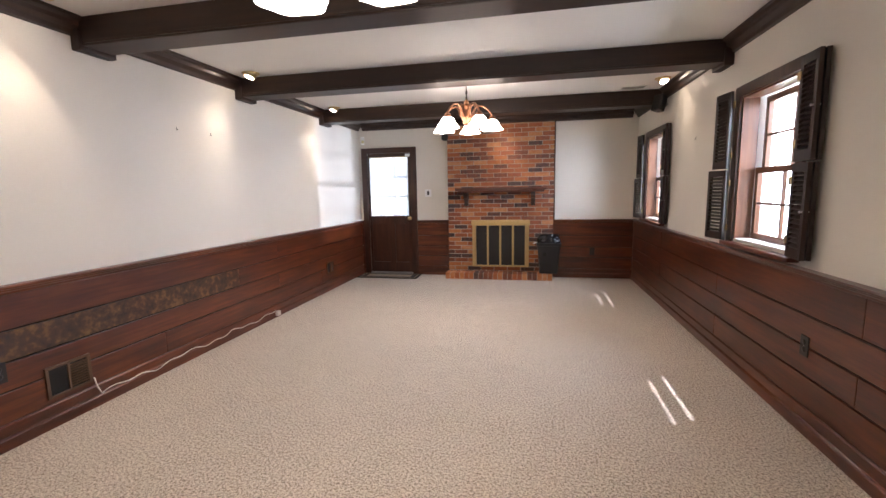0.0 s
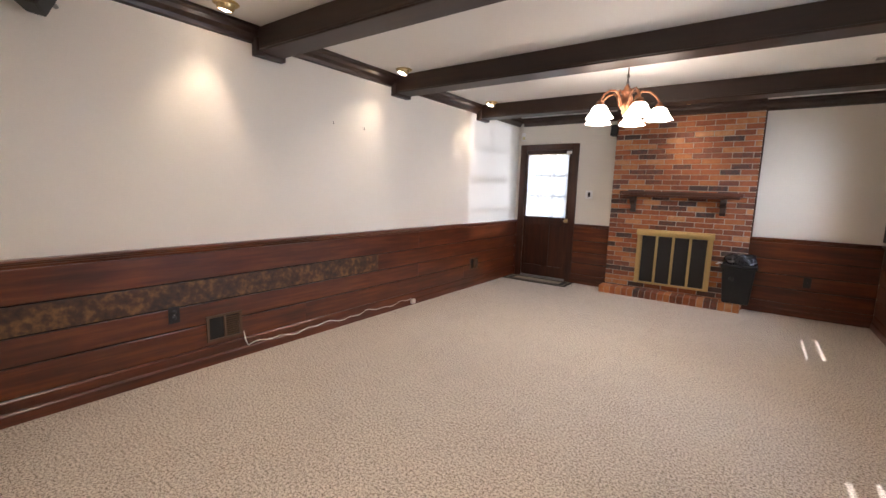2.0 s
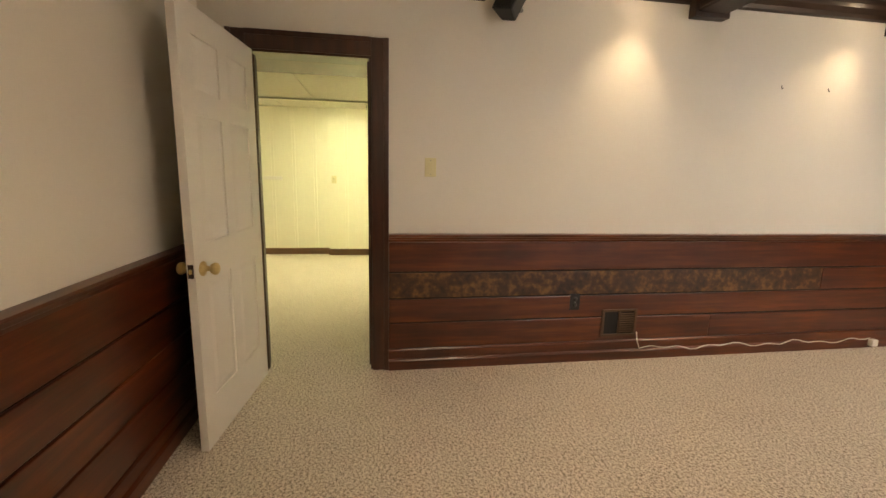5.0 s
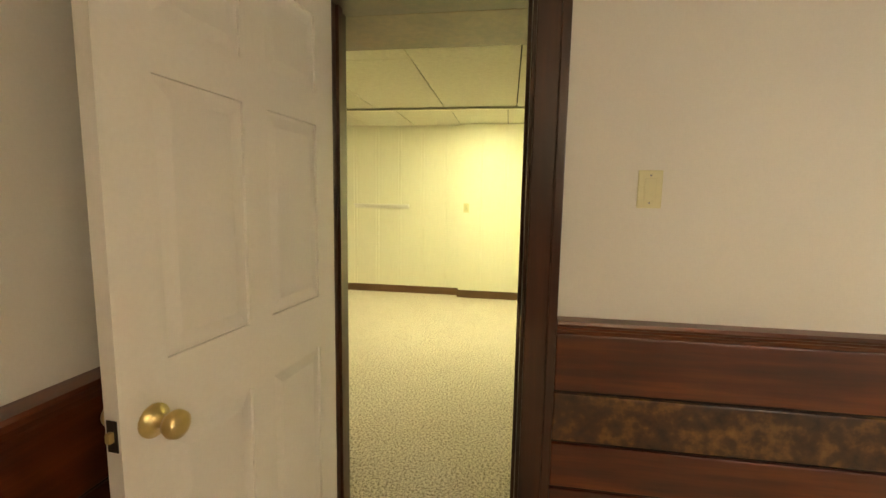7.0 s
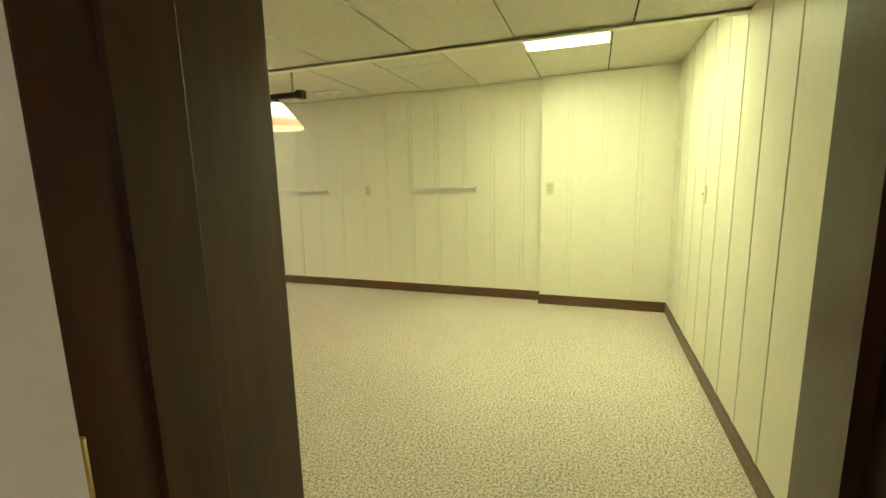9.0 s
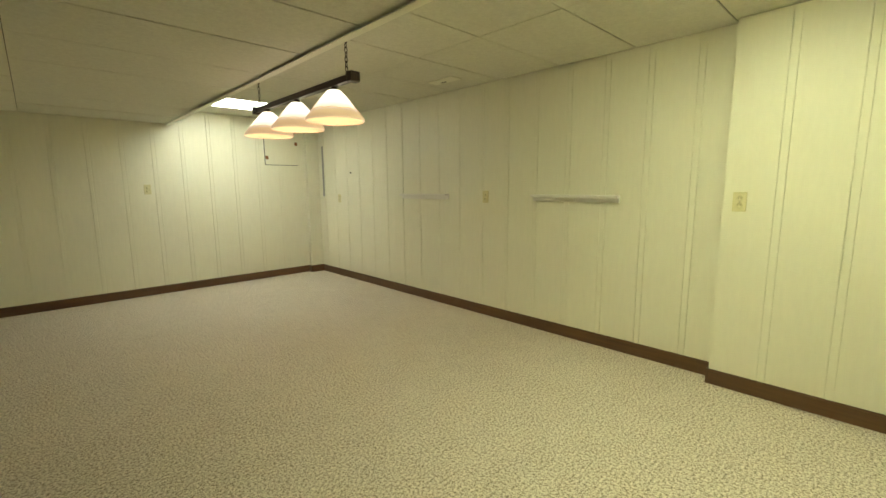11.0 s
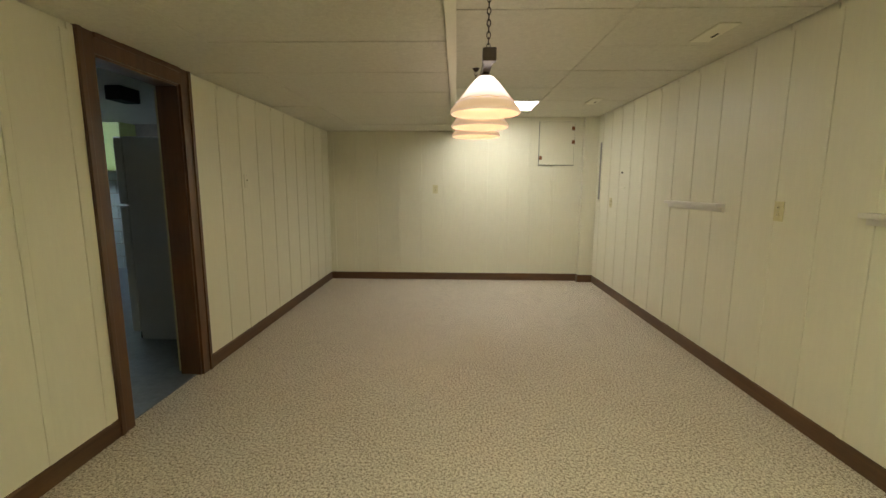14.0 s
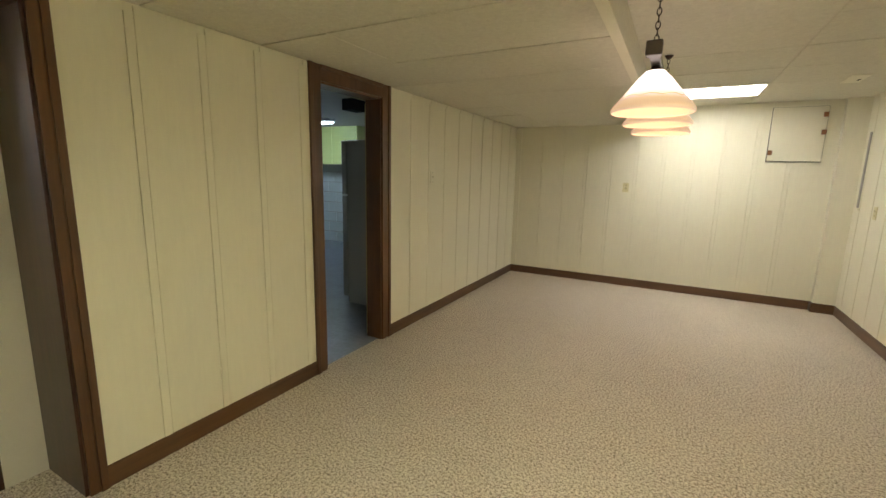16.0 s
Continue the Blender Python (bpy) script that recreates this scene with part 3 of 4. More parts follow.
for k in (1, 2):
    x = GX0 + (GX1 - GX0) * k / 3
    slab("muntin", (x - 0.011, x + 0.011, FY + 0.025, FY + 0.05, GZ0, GZ1), plate_white, fd)
    z = GZ0 + (GZ1 - GZ0) * k / 3
    slab("muntin", (GX0, GX1, FY + 0.026, FY + 0.049, z - 0.011, z + 0.011), plate_white, fd)
gp = slab("pane", (GX0, GX1, FY + 0.036, FY + 0.040, GZ0, GZ1), glass, fd, "clear glass")
gp.visible_shadow = False
knob(fd, pose(-1.88, FY + 0.012, 0.95, 90, 0, 0))
slab("deadbolt", (-1.895, -1.855, FY + 0.0, FY + 0.012, 1.06, 1.12), bronze, fd, "dark deadbolt", 0.003)
slab("alarm_contact", (-1.935, -1.855, FY - 0.016, FY - 0.002, 1.97, 2.015), plate_white, fd, "white alarm contact", 0.004)
slab("threshold", (FD0, FD1, FY - 0.02, FY + 0.1, 0.0, 0.03), steel, fd, "worn metal threshold", 0.004)
# sheer curtain with soft folds
cur = holder("sheer_curtain", "white sheer lace curtain gathered on the door glass", "curtain")
bm = bmesh.new()
N = 90
grid = []
for j in range(9):
    z = GZ0 - 0.02 + (GZ1 - GZ0 + 0.03) * j / 8
    grid.append([bm.verts.new((GX0 - 0.01 + (GX1 - GX0 + 0.02) * i / N, FY + 0.006 + 0.004 * math.sin(i * 0.9 + 0.3 * math.sin(j)), z + (0.012 * abs(math.sin(i * 0.35)) if j == 0 else 0))) for i in range(N + 1)])
for a, b in zip(grid, grid[1:]):
    for i in range(N):
        f = bm.faces.new((a[i], a[i + 1], b[i + 1], b[i]))
        f.smooth = True
part("cloth", bm, sheer, cur)
bm = bmesh.new()
tube(bm, [(GX0 - 0.02, FY + 0.004, GZ1 + 0.005), (GX1 + 0.02, FY + 0.004, GZ1 + 0.005)], 0.006)
part("rod", bm, brass, cur)

# ---- windows ----
def louvre_shutter(e, m, w, z0, z1):
    """One louvred shutter leaf along its own x from the hinge, as parts of the window thing e."""
    t = 0.022
    bm = bmesh.new()
    for a, b in ((0, 0.035), (w - 0.035, w)):
        box(bm, a, b, 0, t, z0, z1, 0.002, m)
    for a, b in ((z0, z0 + 0.06), (z1 - 0.05, z1)):
        box(bm, 0.035, w - 0.035, 0, t, a, b, 0.0, m)
    n = int((z1 - z0 - 0.11) / 0.026)
    for i in range(n):
        z = z0 + 0.06 + (i + 0.5) * (z1 - z0 - 0.11) / n
        box(bm, 0.035, w - 0.035, -0.014, 0.014, -0.003, 0.003, 0.0, m @ pose(0, t / 2, z, 38, 0, 0))
    part("louvred_shutter", bm, beam_z, e, "dark louvred wooden shutter")
    for z in (z0 + 0.10, z1 - 0.10):
        bm = bmesh.new()
        box(bm, -0.02, 0.016, -0.005, 0.0, z - 0.024, z + 0.024, 0.002, m)
        part("hinge", bm, brass, e, "bright brass hinge")
    bm = bmesh.new()
    lathe(bm, [(0.0, 0.0), (0.005, 0.0), (0.005, 0.008), (0.009, 0.014), (0.0, 0.02)], 10, m @ pose(w - 0.018, 0, (z0 + z1) / 2, 90, 0, 0))
    part("shutter_knob", bm, plate_white, e)


def window(name, ya, yb):
    e = tagged(new(name), "double-hung timber window with open louvred shutters", "window", kind=S)
    x = RX
    c = 0.075
    for nm, d in (("casing", (x - 0.022, x, ya - c, ya, WZ0 - 0.02, WZ1 + c)), ("casing", (x - 0.022, x, yb, yb + c, WZ0 - 0.02, WZ1 + c)), ("head_casing", (x - 0.026, x, ya, yb, WZ1, WZ1 + c))):
        slab(nm, d, wood_z, e, bevel=0.005)
    for nm, d in (("reveal", (x, x + 0.11, ya, ya + 0.015, WZ0, WZ1)), ("reveal", (x, x + 0.11, yb - 0.015, yb, WZ0, WZ1)), ("reveal", (x, x + 0.11, ya + 0.015, yb - 0.015, WZ1 - 0.015, WZ1))):
        slab(nm, d, sash_z, e, bevel=0.002)
    slab("window_sill", (x - 0.062, x + 0.15, ya - 0.09, yb + 0.09, WZ0 - 0.05, WZ0 - 0.022), wood_y, e, "dark stained sill", 0.006)
    slab("stool", (x + 0.002, x + 0.15, ya + 0.015, yb - 0.015, WZ0 - 0.022, WZ0 + 0.006), plate_white, e, "pale inner sill", 0.004)
    mid = 1.50
    for nm, xs, z0, z1 in (("lower_sash", x + 0.11, WZ0 + 0.006, mid + 0.02), ("upper_sash", x + 0.15, mid - 0.02, WZ1 - 0.015)):
        a, b, w = ya + 0.015, yb - 0.015, 0.042
        bm = bmesh.new()
        box(bm, xs, xs + 0.035, a, a + w, z0, z1, 0.003)
        box(bm, xs, xs + 0.035, b - w, b, z0, z1, 0.003)
        box(bm, xs, xs + 0.035, a + w, b - w, z0, z0 + w, 0.003)
        box(bm, xs, xs + 0.035, a + w, b - w, z1 - w, z1, 0.003)
        s = part(nm, bm, sash_z, e)
        ym, zm = (a + b) / 2, (z0 + z1) / 2
        bm = bmesh.new()
        box(bm, xs + 0.006, xs + 0.028, ym - 0.008, ym + 0.008, z0 + w, z1 - w)
        box(bm, xs + 0.007, xs + 0.027, a + w, b - w, zm - 0.008, zm + 0.008)
        part("muntin", bm, sash_z, s)
        for p, q in ((a + w, ym - 0.008), (ym + 0.008, b - w)):
            for r, t in ((z0 + w, zm - 0.008), (zm + 0.008, z1 - w)):
                g = slab("pane", (xs + 0.015, xs + 0.018, p, q, r, t), glass, s)
                g.visible_shadow = False
    # far side: upper and lower leaves folded back; near side: leaves folded in pairs against the wall
    for k, (z0, z1) in enumerate(((1.52, WZ1 + 0.05), (WZ0 - 0.015, 1.51))):
        louvre_shutter(e, pose(x - 0.045, yb + 0.04, 0, 0, 0, 97 + 3 * k), 0.20 + 0.03 * k, z0, z1)
        louvre_shutter(e, pose(x - 0.03, ya - 0.045, 0, 0, 0, 266 - 2 * k), 0.20, z0, z1)
        louvre_shutter(e, pose(x - 0.056, ya - 0.045, 0, 0, 0, 264 - 2 * k), 0.20, z0, z1)
    return e


for i, (a, b) in enumerate(WINS):
    window("window_%d" % (i + 1), a, b)

# ---- brick chimney breast ----
FB = (-0.81, 0.087, 0.165, 0.92)
chimney = slab("chimney_breast", (BX0 + 0.004, BX1 - 0.004, BY + 0.008, FY + 0.0, 0.1, H1), mortar, None, "red brick chimney breast with pale mortar joints", kind=S, category="fireplace")
hearth = slab("hearth", (BX0 - 0.008, BX1 - 0.012, 6.622, BY + 0.02, 0.0, 0.094), mortar, None, "low red brick hearth on the carpet", kind=S, category="hearth")
slab("brick_side_trim", (BX1 + 0.001, BX1 + 0.018, BY + 0.01, FY - 0.024, RAIL, H1 - 0.12), wood_z, None, "thin dark strip beside the brickwork", kind=S, category="trim")

# fireplace screen
fs = holder("fireplace_screen", "brass framed fireplace doors with dark mesh panels", "fireplace screen")
fx0, fx1, fz0, fz1 = FB
y = BY - 0.022
for nm, d in (("frame_side", (fx0, fx0 + 0.05, y, BY + 0.006, fz0, fz1)), ("frame_side", (fx1 - 0.05, fx1, y, BY + 0.006, fz0, fz1)), ("frame_top", (fx0 - 0.012, fx1 + 0.012, y - 0.012, BY + 0.006, fz1 - 0.085, fz1)), ("frame_bottom", (fx0 + 0.05, fx1 - 0.05, y, BY + 0.006, fz0, fz0 + 0.025))):
    slab(nm, d, brass, fs, bevel=0.004)
pw = (fx1 - fx0 - 0.10) / 4
for k in range(4):
    a = fx0 + 0.05 + k * pw
    p = slab("screen_panel", (a + 0.012, a + pw - 0.012, y + 0.014, y + 0.02, fz0 + 0.03, fz1 - 0.09), mesh_black, fs, "dark wire mesh")
    for c in (a + 0.002, a + pw - 0.014):
        slab("stile", (c, c + 0.012, y + 0.004, y + 0.024, fz0 + 0.027, fz1 - 0.088), brass, p, bevel=0.002)
for k in (1, 2, 3):
    a = fx0 + 0.05 + k * pw
    slab("door_rail", (a - 0.016, a + 0.016, y - 0.002, y + 0.003, fz0 + 0.027, fz1 - 0.088), brass, fs, bevel=0.001)
slab("handle_bar", (fx0 + 0.03, fx1 - 0.03, y - 0.02, y - 0.013, fz1 - 0.03, fz1 - 0.022), brass, fs, bevel=0.003)

# mantel
mt = holder("mantel_shelf", "dark stained wooden mantel shelf on carved brackets", "mantel")
slab("shelf", (-1.06, 0.345, 6.680, BY - 0.001, 1.385, 1.432), wood_x, mt, bevel=0.008)
slab("moulding", (-1.025, 0.31, 6.710, BY - 0.001, 1.355, 1.385), wood_x, mt, bevel=0.008)
for x in (-0.90, 0.145):
    bm = bmesh.new()
    prof = [(6.730, 1.355), (6.725, 1.31), (6.755, 1.275), (6.805, 1.25), (6.815, 1.18), (6.835, 1.15), (6.859, 1.145), (6.859, 1.355)]
    ends = [[bm.verts.new((xx, p, z)) for p, z in prof] for xx in (x - 0.032, x + 0.032)]
    for i in range(len(prof)):
        bm.faces.new((ends[0][i], ends[0][(i + 1) % 8], ends[1][(i + 1) % 8], ends[1][i]))
    bm.faces.new(ends[0])
    bm.faces.new(ends[1][::-1])
    part("bracket", bm, beam_z, mt)

# bin on the hearth
tb = holder("trash_can", "black plastic trash can with crumpled liner on the hearth", "trash can", (0.385, 6.735, 0.103), 0)
bm = bmesh.new()
vs = box(bm, -0.17, 0.17, -0.105, 0.105, 0, 0.44, 0.02)
for v in vs:
    k = 0.80 + 0.2 * v.co.z / 0.44
    v.co.x *= k
    v.co.y *= k
part("body", bm, black, tb)
bm = bmesh.new()
box(bm, -0.185, 0.185, -0.115, 0.11, 0.43, 0.475, 0.012)
part("rim", bm, black, tb)
bm = bmesh.new()
lathe(bm, [(0.0, 0), (0.028, 0), (0.028, 0.006), (0.02, 0.008), (0.0, 0.004)], 16, pose(-0.06, -0.098, 0.30, 90, 0, 0))
part("badge", bm, dark_gap, tb)
bm = bmesh.new()
bmesh.ops.create_icosphere(bm, subdivisions=4, radius=1)
for v in bm.verts:
    nz = noise.noise(v.co * 3.5) * 0.25 + noise.noise(v.co * 9) * 0.12
    v.co = Vector((v.co.x * 0.165 * (1 + nz), v.co.y * 0.095 * (1 + nz), 0.475 + max(-0.02, v.co.z * 0.10 * (1 + 1.5 * nz) + 0.03)))
for f in bm.faces:
    f.smooth = True
part("liner", bm, bag, tb, "crumpled black bag")
bm = bmesh.new()
box(bm, 0.02, 0.16, 0.06, 0.09, 0.50, 0.60, 0.012)
part("lid", bm, black, tb)
bm = bmesh.new()
tube(bm, [(-0.17, -0.06, 0.48), (-0.21, -0.08, 0.485), (-0.235, -0.09, 0.47), (-0.20, -0.10, 0.475)], 0.006)
part("tie", bm, plate_white, tb, "pale bag tie")

# door mat
dm = holder("door_mat", "dark doormat with a tan striped border", "doormat", (-2.19, 6.705, 0.0))
slab("pad", (-0.51, 0.51, -0.19, 0.19, 0.001, 0.012), mat_dark, dm, bevel=0.004)
for d in ((-0.47, 0.47, -0.165, -0.15), (-0.47, 0.47, 0.15, 0.165), (-0.47, -0.455, -0.15, 0.15), (0.455, 0.47, -0.15, 0.15), (-0.38, 0.38, -0.09, 0.09)):
    slab("stripe", (*d, 0.0115, 0.0135), mat_tan, dm, bevel=0.001)


# ---- chandeliers ----
def chandelier(at, turn):
    e = holder("chandelier", "five-arm antique brass chandelier with lit frosted bell shades", "chandelier", at, turn, "chandeliers")
    top = H1 - at[2]
    bm = bmesh.new()
    lathe(bm, [(0.0, -0.045), (0.020, -0.04), (0.034, -0.02), (0.030, 0.0), (0.045, 0.02), (0.052, 0.045), (0.044, 0.09), (0.040, 0.13), (0.058, 0.145), (0.054, 0.16), (0.03, 0.175), (0.02, 0.2), (0.010, 0.215), (0.0, 0.22)], 20)
    part("body", bm, old_brass, e)
    bm = bmesh.new()
    tube(bm, [(0, 0, 0.21), (0, 0, top - 0.02)], 0.005)
    part("rod", bm, bronze, e)
    for k in range(4):
        bm = bmesh.new()
        z = 0.225 + k * 0.03
        tube(bm, [(0.011 * math.cos(a), 0.0, z + 0.018 * math.sin(a)) if k % 2 else (0.0, 0.011 * math.cos(a), z + 0.018 * math.sin(a)) for a in [i * math.pi / 5 for i in range(11)]], 0.0028, 6)
        part("chain_link", bm, bronze, e)
    bm = bmesh.new()
    lathe(bm, [(0.0, top - 0.03), (0.03, top - 0.028), (0.06, top - 0.012), (0.062, top - 0.001)], 20)
    part("canopy", bm, old_brass, e)
    for k in range(5):
        a = 2 * math.pi * k / 5
        r = pose(0, 0, 0, 0, 0, math.degrees(a))
        bm = bmesh.new()
        pts = [(0.045, 0.05), (0.075, 0.115), (0.12, 0.155), (0.175, 0.15), (0.225, 0.115), (0.255, 0.075), (0.262, 0.045)]
        pts = [(0.03, 0.02)] + pts
        tube(bm, [r @ Vector((p, 0, z)) for p, z in pts], 0.0085, 8)
        tube(bm, [r @ Vector((p, 0, z)) for p, z in ((0.04, 0.15), (0.075, 0.165), (0.095, 0.13), (0.08, 0.08), (0.05, 0.03))], 0.006, 8)
        arm = part("arm", bm, old_brass, e)
        c = r @ Matrix.Translation((0.264, 0, 0))
        bm = bmesh.new()
        lathe(bm, [(0.0, 0.06), (0.022, 0.055), (0.034, 0.035), (0.036, 0.018), (0.03, 0.012)], 16, c)
        part("cup", bm, old_brass, arm)
        bm = bmesh.new()
        lathe(bm, [(0.112, -0.085), (0.098, -0.066), (0.078, -0.04), (0.066, -0.012), (0.052, 0.008), (0.03, 0.02), (0.0, 0.021)], 30, c, 0.05, 6)
        part("shade", bm, shade_glow, arm, "lit frosted glass bell shade")
        bm = bmesh.new()
        lathe(bm, [(0.0, -0.055), (0.02, -0.05), (0.03, -0.03), (0.022, -0.005), (0.012, 0.008)], 12, c)
        part("bulb", bm, bulb_glow, arm)
    return e


chandelier((-0.53, 4.47, 2.09), 90)
chandelier((-0.46, 1.13, 2.075), 54)


# ---- eyeball spots ----
def eyeball(x, y, aim, energy):
    e = holder("eyeball_spotlight", "brass ringed eyeball ceiling spotlight, lit", "spotlight", (x, y, H1), 0, "ceiling spotlights")
    bm = bmesh.new()
    lathe(bm, [(0.055, -0.004), (0.078, -0.001), (0.082, -0.006), (0.070, -0.014), (0.055, -0.012), (0.055, -0.004)], 28)
    part("trim_ring", bm, brass, e, "polished brass ring")
    d = (Vector(aim) - Vector((x, y, H1))).normalized()
    q = d.to_track_quat("-Z", "Y").to_matrix().to_4x4()
    m = Matrix.Translation((0, 0, 0.004)) @ q
    bm = bmesh.new()
    lathe(bm, [(0.058, 0.0), (0.056, -0.028), (0.048, -0.052), (0.044, -0.054), (0.042, -0.046)], 24, m)
    part("eyeball", bm, brass, e)
    bm = bmesh.new()
    lathe(bm, [(0.042, -0.046), (0.03, -0.049), (0.0, -0.051)], 20, m)
    part("bulb_face", bm, bulb_glow, e)
    lamp("spot_beam", "SPOT", look(Vector((x, y, H1)) + d * 0.07, aim), energy, WARM, spot_size=radians(76), spot_blend=1.0, shadow_soft_size=0.04)


for y, aim in ((2.03, (-2.75, 1.88, 1.05)), (3.79, (-2.75, 3.2, 1.0)), (5.53, (-2.75, 5.05, 1.05))):
    eyeball(-2.48, y, aim, 24)
eyeball(1.47, 5.10, (1.66, 4.45, 1.3), 10)
eyeball(-0.30, 6.48, (-0.30, 6.89, 1.5), 16)


# ---- speakers ----
def speaker(m, label, s=1.0):
    e = new("loudspeaker")
    e.matrix_world = m
    tagged(e, label, "loudspeaker", "wall speakers")
    bm = bmesh.new()
    vs = box(bm, -0.07 * s, 0.07 * s, -0.055 * s, 0.055 * s, -0.1 * s, 0.1 * s, 0.012)
    for v in vs:
        if v.co.y > 0:
            v.co.x *= 0.72
    part("cabinet", bm, black, e)
    bm = bmesh.new()
    box(bm, -0.06 * s, 0.06 * s, -0.062 * s, -0.052 * s, -0.09 * s, 0.09 * s, 0.004)
    part("grille", bm, mesh_black, e)
    bm = bmesh.new()
    tube(bm, [(0, 0.05 * s, 0), (0, 0.085 * s, 0.02), (0, 0.12 * s, 0.02)], 0.012)
    part("bracket", bm, steel, e)
    return e


speaker(pose(-2.62, 1.13, 2.30, -24, 14, 40), "small black loudspeaker tilted down on the wall")
speaker(pose(1.555, 5.50, 2.34, -15, 0, -60), "small black loudspeaker on the wall above the window", 0.9)
speaker(pose(-1.24, 6.89, 2.27, -12, 0, 0), "small black loudspeaker beside the brickwork", 0.75)


# ---- plates, vents, cable ----
def wall_plate(name, label, category, m, material, w=0.072, h=0.117, rocker="rocker", rm=None):
    """A switch or socket plate in its own x and z, facing -y."""
    e = new(name)
    e.matrix_world = m
    tagged(e, label, category)
    bm = bmesh.new()
    box(bm, -w / 2, w / 2, -0.007, 0, -h / 2, h / 2, 0.003)
    part("plate", bm, material, e)
    if rocker == "rocker":
        bm = bmesh.new()
        box(bm, -0.017, 0.017, -0.011, -0.006, -0.034, 0.034, 0.002)
        part("rocker", bm, rm or material, e)
    elif rocker == "socket":
        for z in (-0.021, 0.021):
            bm = bmesh.new()
            lathe(bm, [(0.0, 0.0095), (0.016, 0.009), (0.017, 0.006)], 14, pose(0, 0, z, 90, 0, 0))
            s = part("socket", bm, rm or material, e)
            for x in (-0.006, 0.006):
                bm = bmesh.new()
                box(bm, x - 0.0012, x + 0.0012, -0.0105, -0.009, z - 0.002, z + 0.006)
                part("slot", bm, dark_gap, s)
    elif rocker == "toggle":
        bm = bmesh.new()
        box(bm, -0.004, 0.004, -0.02, -0.006, -0.004, 0.010, 0.001)
        part("toggle", bm, rm or material, e)
    for z in ((-0.042, 0.042) if rocker != "socket" else (0.0,)):
        bm = bmesh.new()
        lathe(bm, [(0.0, 0.0085), (0.003, 0.008), (0.003, 0.006)], 8, pose(0, 0, z, 90, 0, 0))
        part("screw", bm, steel, e)
    return e


W_, E_, N_, S_ = 90, -90, 0, 180   # plates on walls facing +x, -x, -y, +y
wall_plate("light_switch", "ivory rocker light switch on the cream wall", "light switch", pose(LX, 0.686, 1.337, 0, 0, W_), plate)
wall_plate("outlet", "dark brown outlet on the wainscot", "outlet", pose(LX + 0.018, 1.715, 0.44, 0, 0, W_), black, rocker="socket")
wall_plate("outlet", "dark brown outlet on the wainscot", "outlet", pose(RX - 0.018, 2.70, 0.49, 0, 0, E_), black, rocker="socket")
wall_plate("outlet", "dark brown outlet on the wainscot", "outlet", pose(1.05, FY - 0.018, 0.42, 0, 0, N_), black, rocker="socket")
wall_plate("thermostat_plate", "white control plate beside the garden door", "thermostat", pose(-1.555, FY, 1.365, 0, 0, N_), plate_white, 0.11, 0.12, rm=mesh_black)
wall_plate("light_switch", "cream switch plate above the control plate", "light switch", pose(-1.56, FY, 1.52, 0, 0, N_), paint, 0.05, 0.08, rocker="")
sensor = holder("motion_detector", "small white alarm sensor in the wall corner", "alarm sensor", (-2.66, 6.92, 2.25), 30)
slab("case", (-0.03, 0.03, -0.035, 0.03, -0.06, 0.06), plate_white, sensor, bevel=0.008)
slab("lens", (-0.022, 0.022, -0.039, -0.034, -0.045, 0.0), plate, sensor, bevel=0.002)


def vent(name, label, m, w, h, open_half=True):
    e = new(name)
    e.matrix_world = m
    tagged(e, label, "vent")
    bm = bmesh.new()
    for d in ((-w / 2, w / 2, h / 2 - 0.018, h / 2), (-w / 2, w / 2, -h / 2, -h / 2 + 0.018), (-w / 2, -w / 2 + 0.02, -h / 2 + 0.018, h / 2 - 0.018), (w / 2 - 0.02, w / 2, -h / 2 + 0.018, h / 2 - 0.018), (-0.008, 0.008, -h / 2 + 0.018, h / 2 - 0.018)):
        box(bm, d[0], d[1], -0.012, 0, d[2], d[3], 0.003)
    part("frame", bm, vent_metal, e, "brown metal frame")
    bm = bmesh.new()
    box(bm, -w / 2 + 0.01, w / 2 - 0.01, -0.002, 0.0, -h / 2 + 0.01, h / 2 - 0.01)
    part("backing", bm, dark_gap, e)
    n = 9
    for i in range(n):
        z = -h / 2 + 0.025 + (h - 0.05) * (i + 0.5) / n
        bm = bmesh.new()
        box(bm, 0.008, w / 2 - 0.02, -0.007, 0.007, -0.0012, 0.0012, 0, pose(0, -0.006, z, 35, 0, 0))
        part("slat", bm, vent_metal, e)
    return e


vent("wall_vent", "brown metal floor-level vent grille, one half open", pose(LX + 0.018, 2.062, 0.277, 0, 0, W_), 0.27, 0.20)
vent("wall_vent", "small brown metal vent grille near the garden door", pose(LX + 0.018, 5.66, 0.33, 0, 0, W_), 0.22, 0.17)

cb = holder("cable", "loose white cable along the baseboard with a wall jack", "cable")
bm = bmesh.new()
pts = [(LX + 0.022, 2.21, 0.20), (LX + 0.035, 2.215, 0.13), (LX + 0.045, 2.23, 0.085)]
for i in range(1, 40):
    t = i / 39
    pts.append((LX + 0.042 + 0.004 * math.sin(i * 1.7), 2.23 + t * 2.02, 0.082 + 0.012 * math.sin(i * 0.55) + 0.010 * math.sin(i * 1.3) - 0.01 * t))
tube(bm, pts, 0.0038, 6)
part("wire", bm, cable_white, cb)
bm = bmesh.new()
box(bm, LX + 0.036, LX + 0.075, 4.24, 4.295, 0.02, 0.075, 0.008)
part("jack", bm, cable_white, cb)
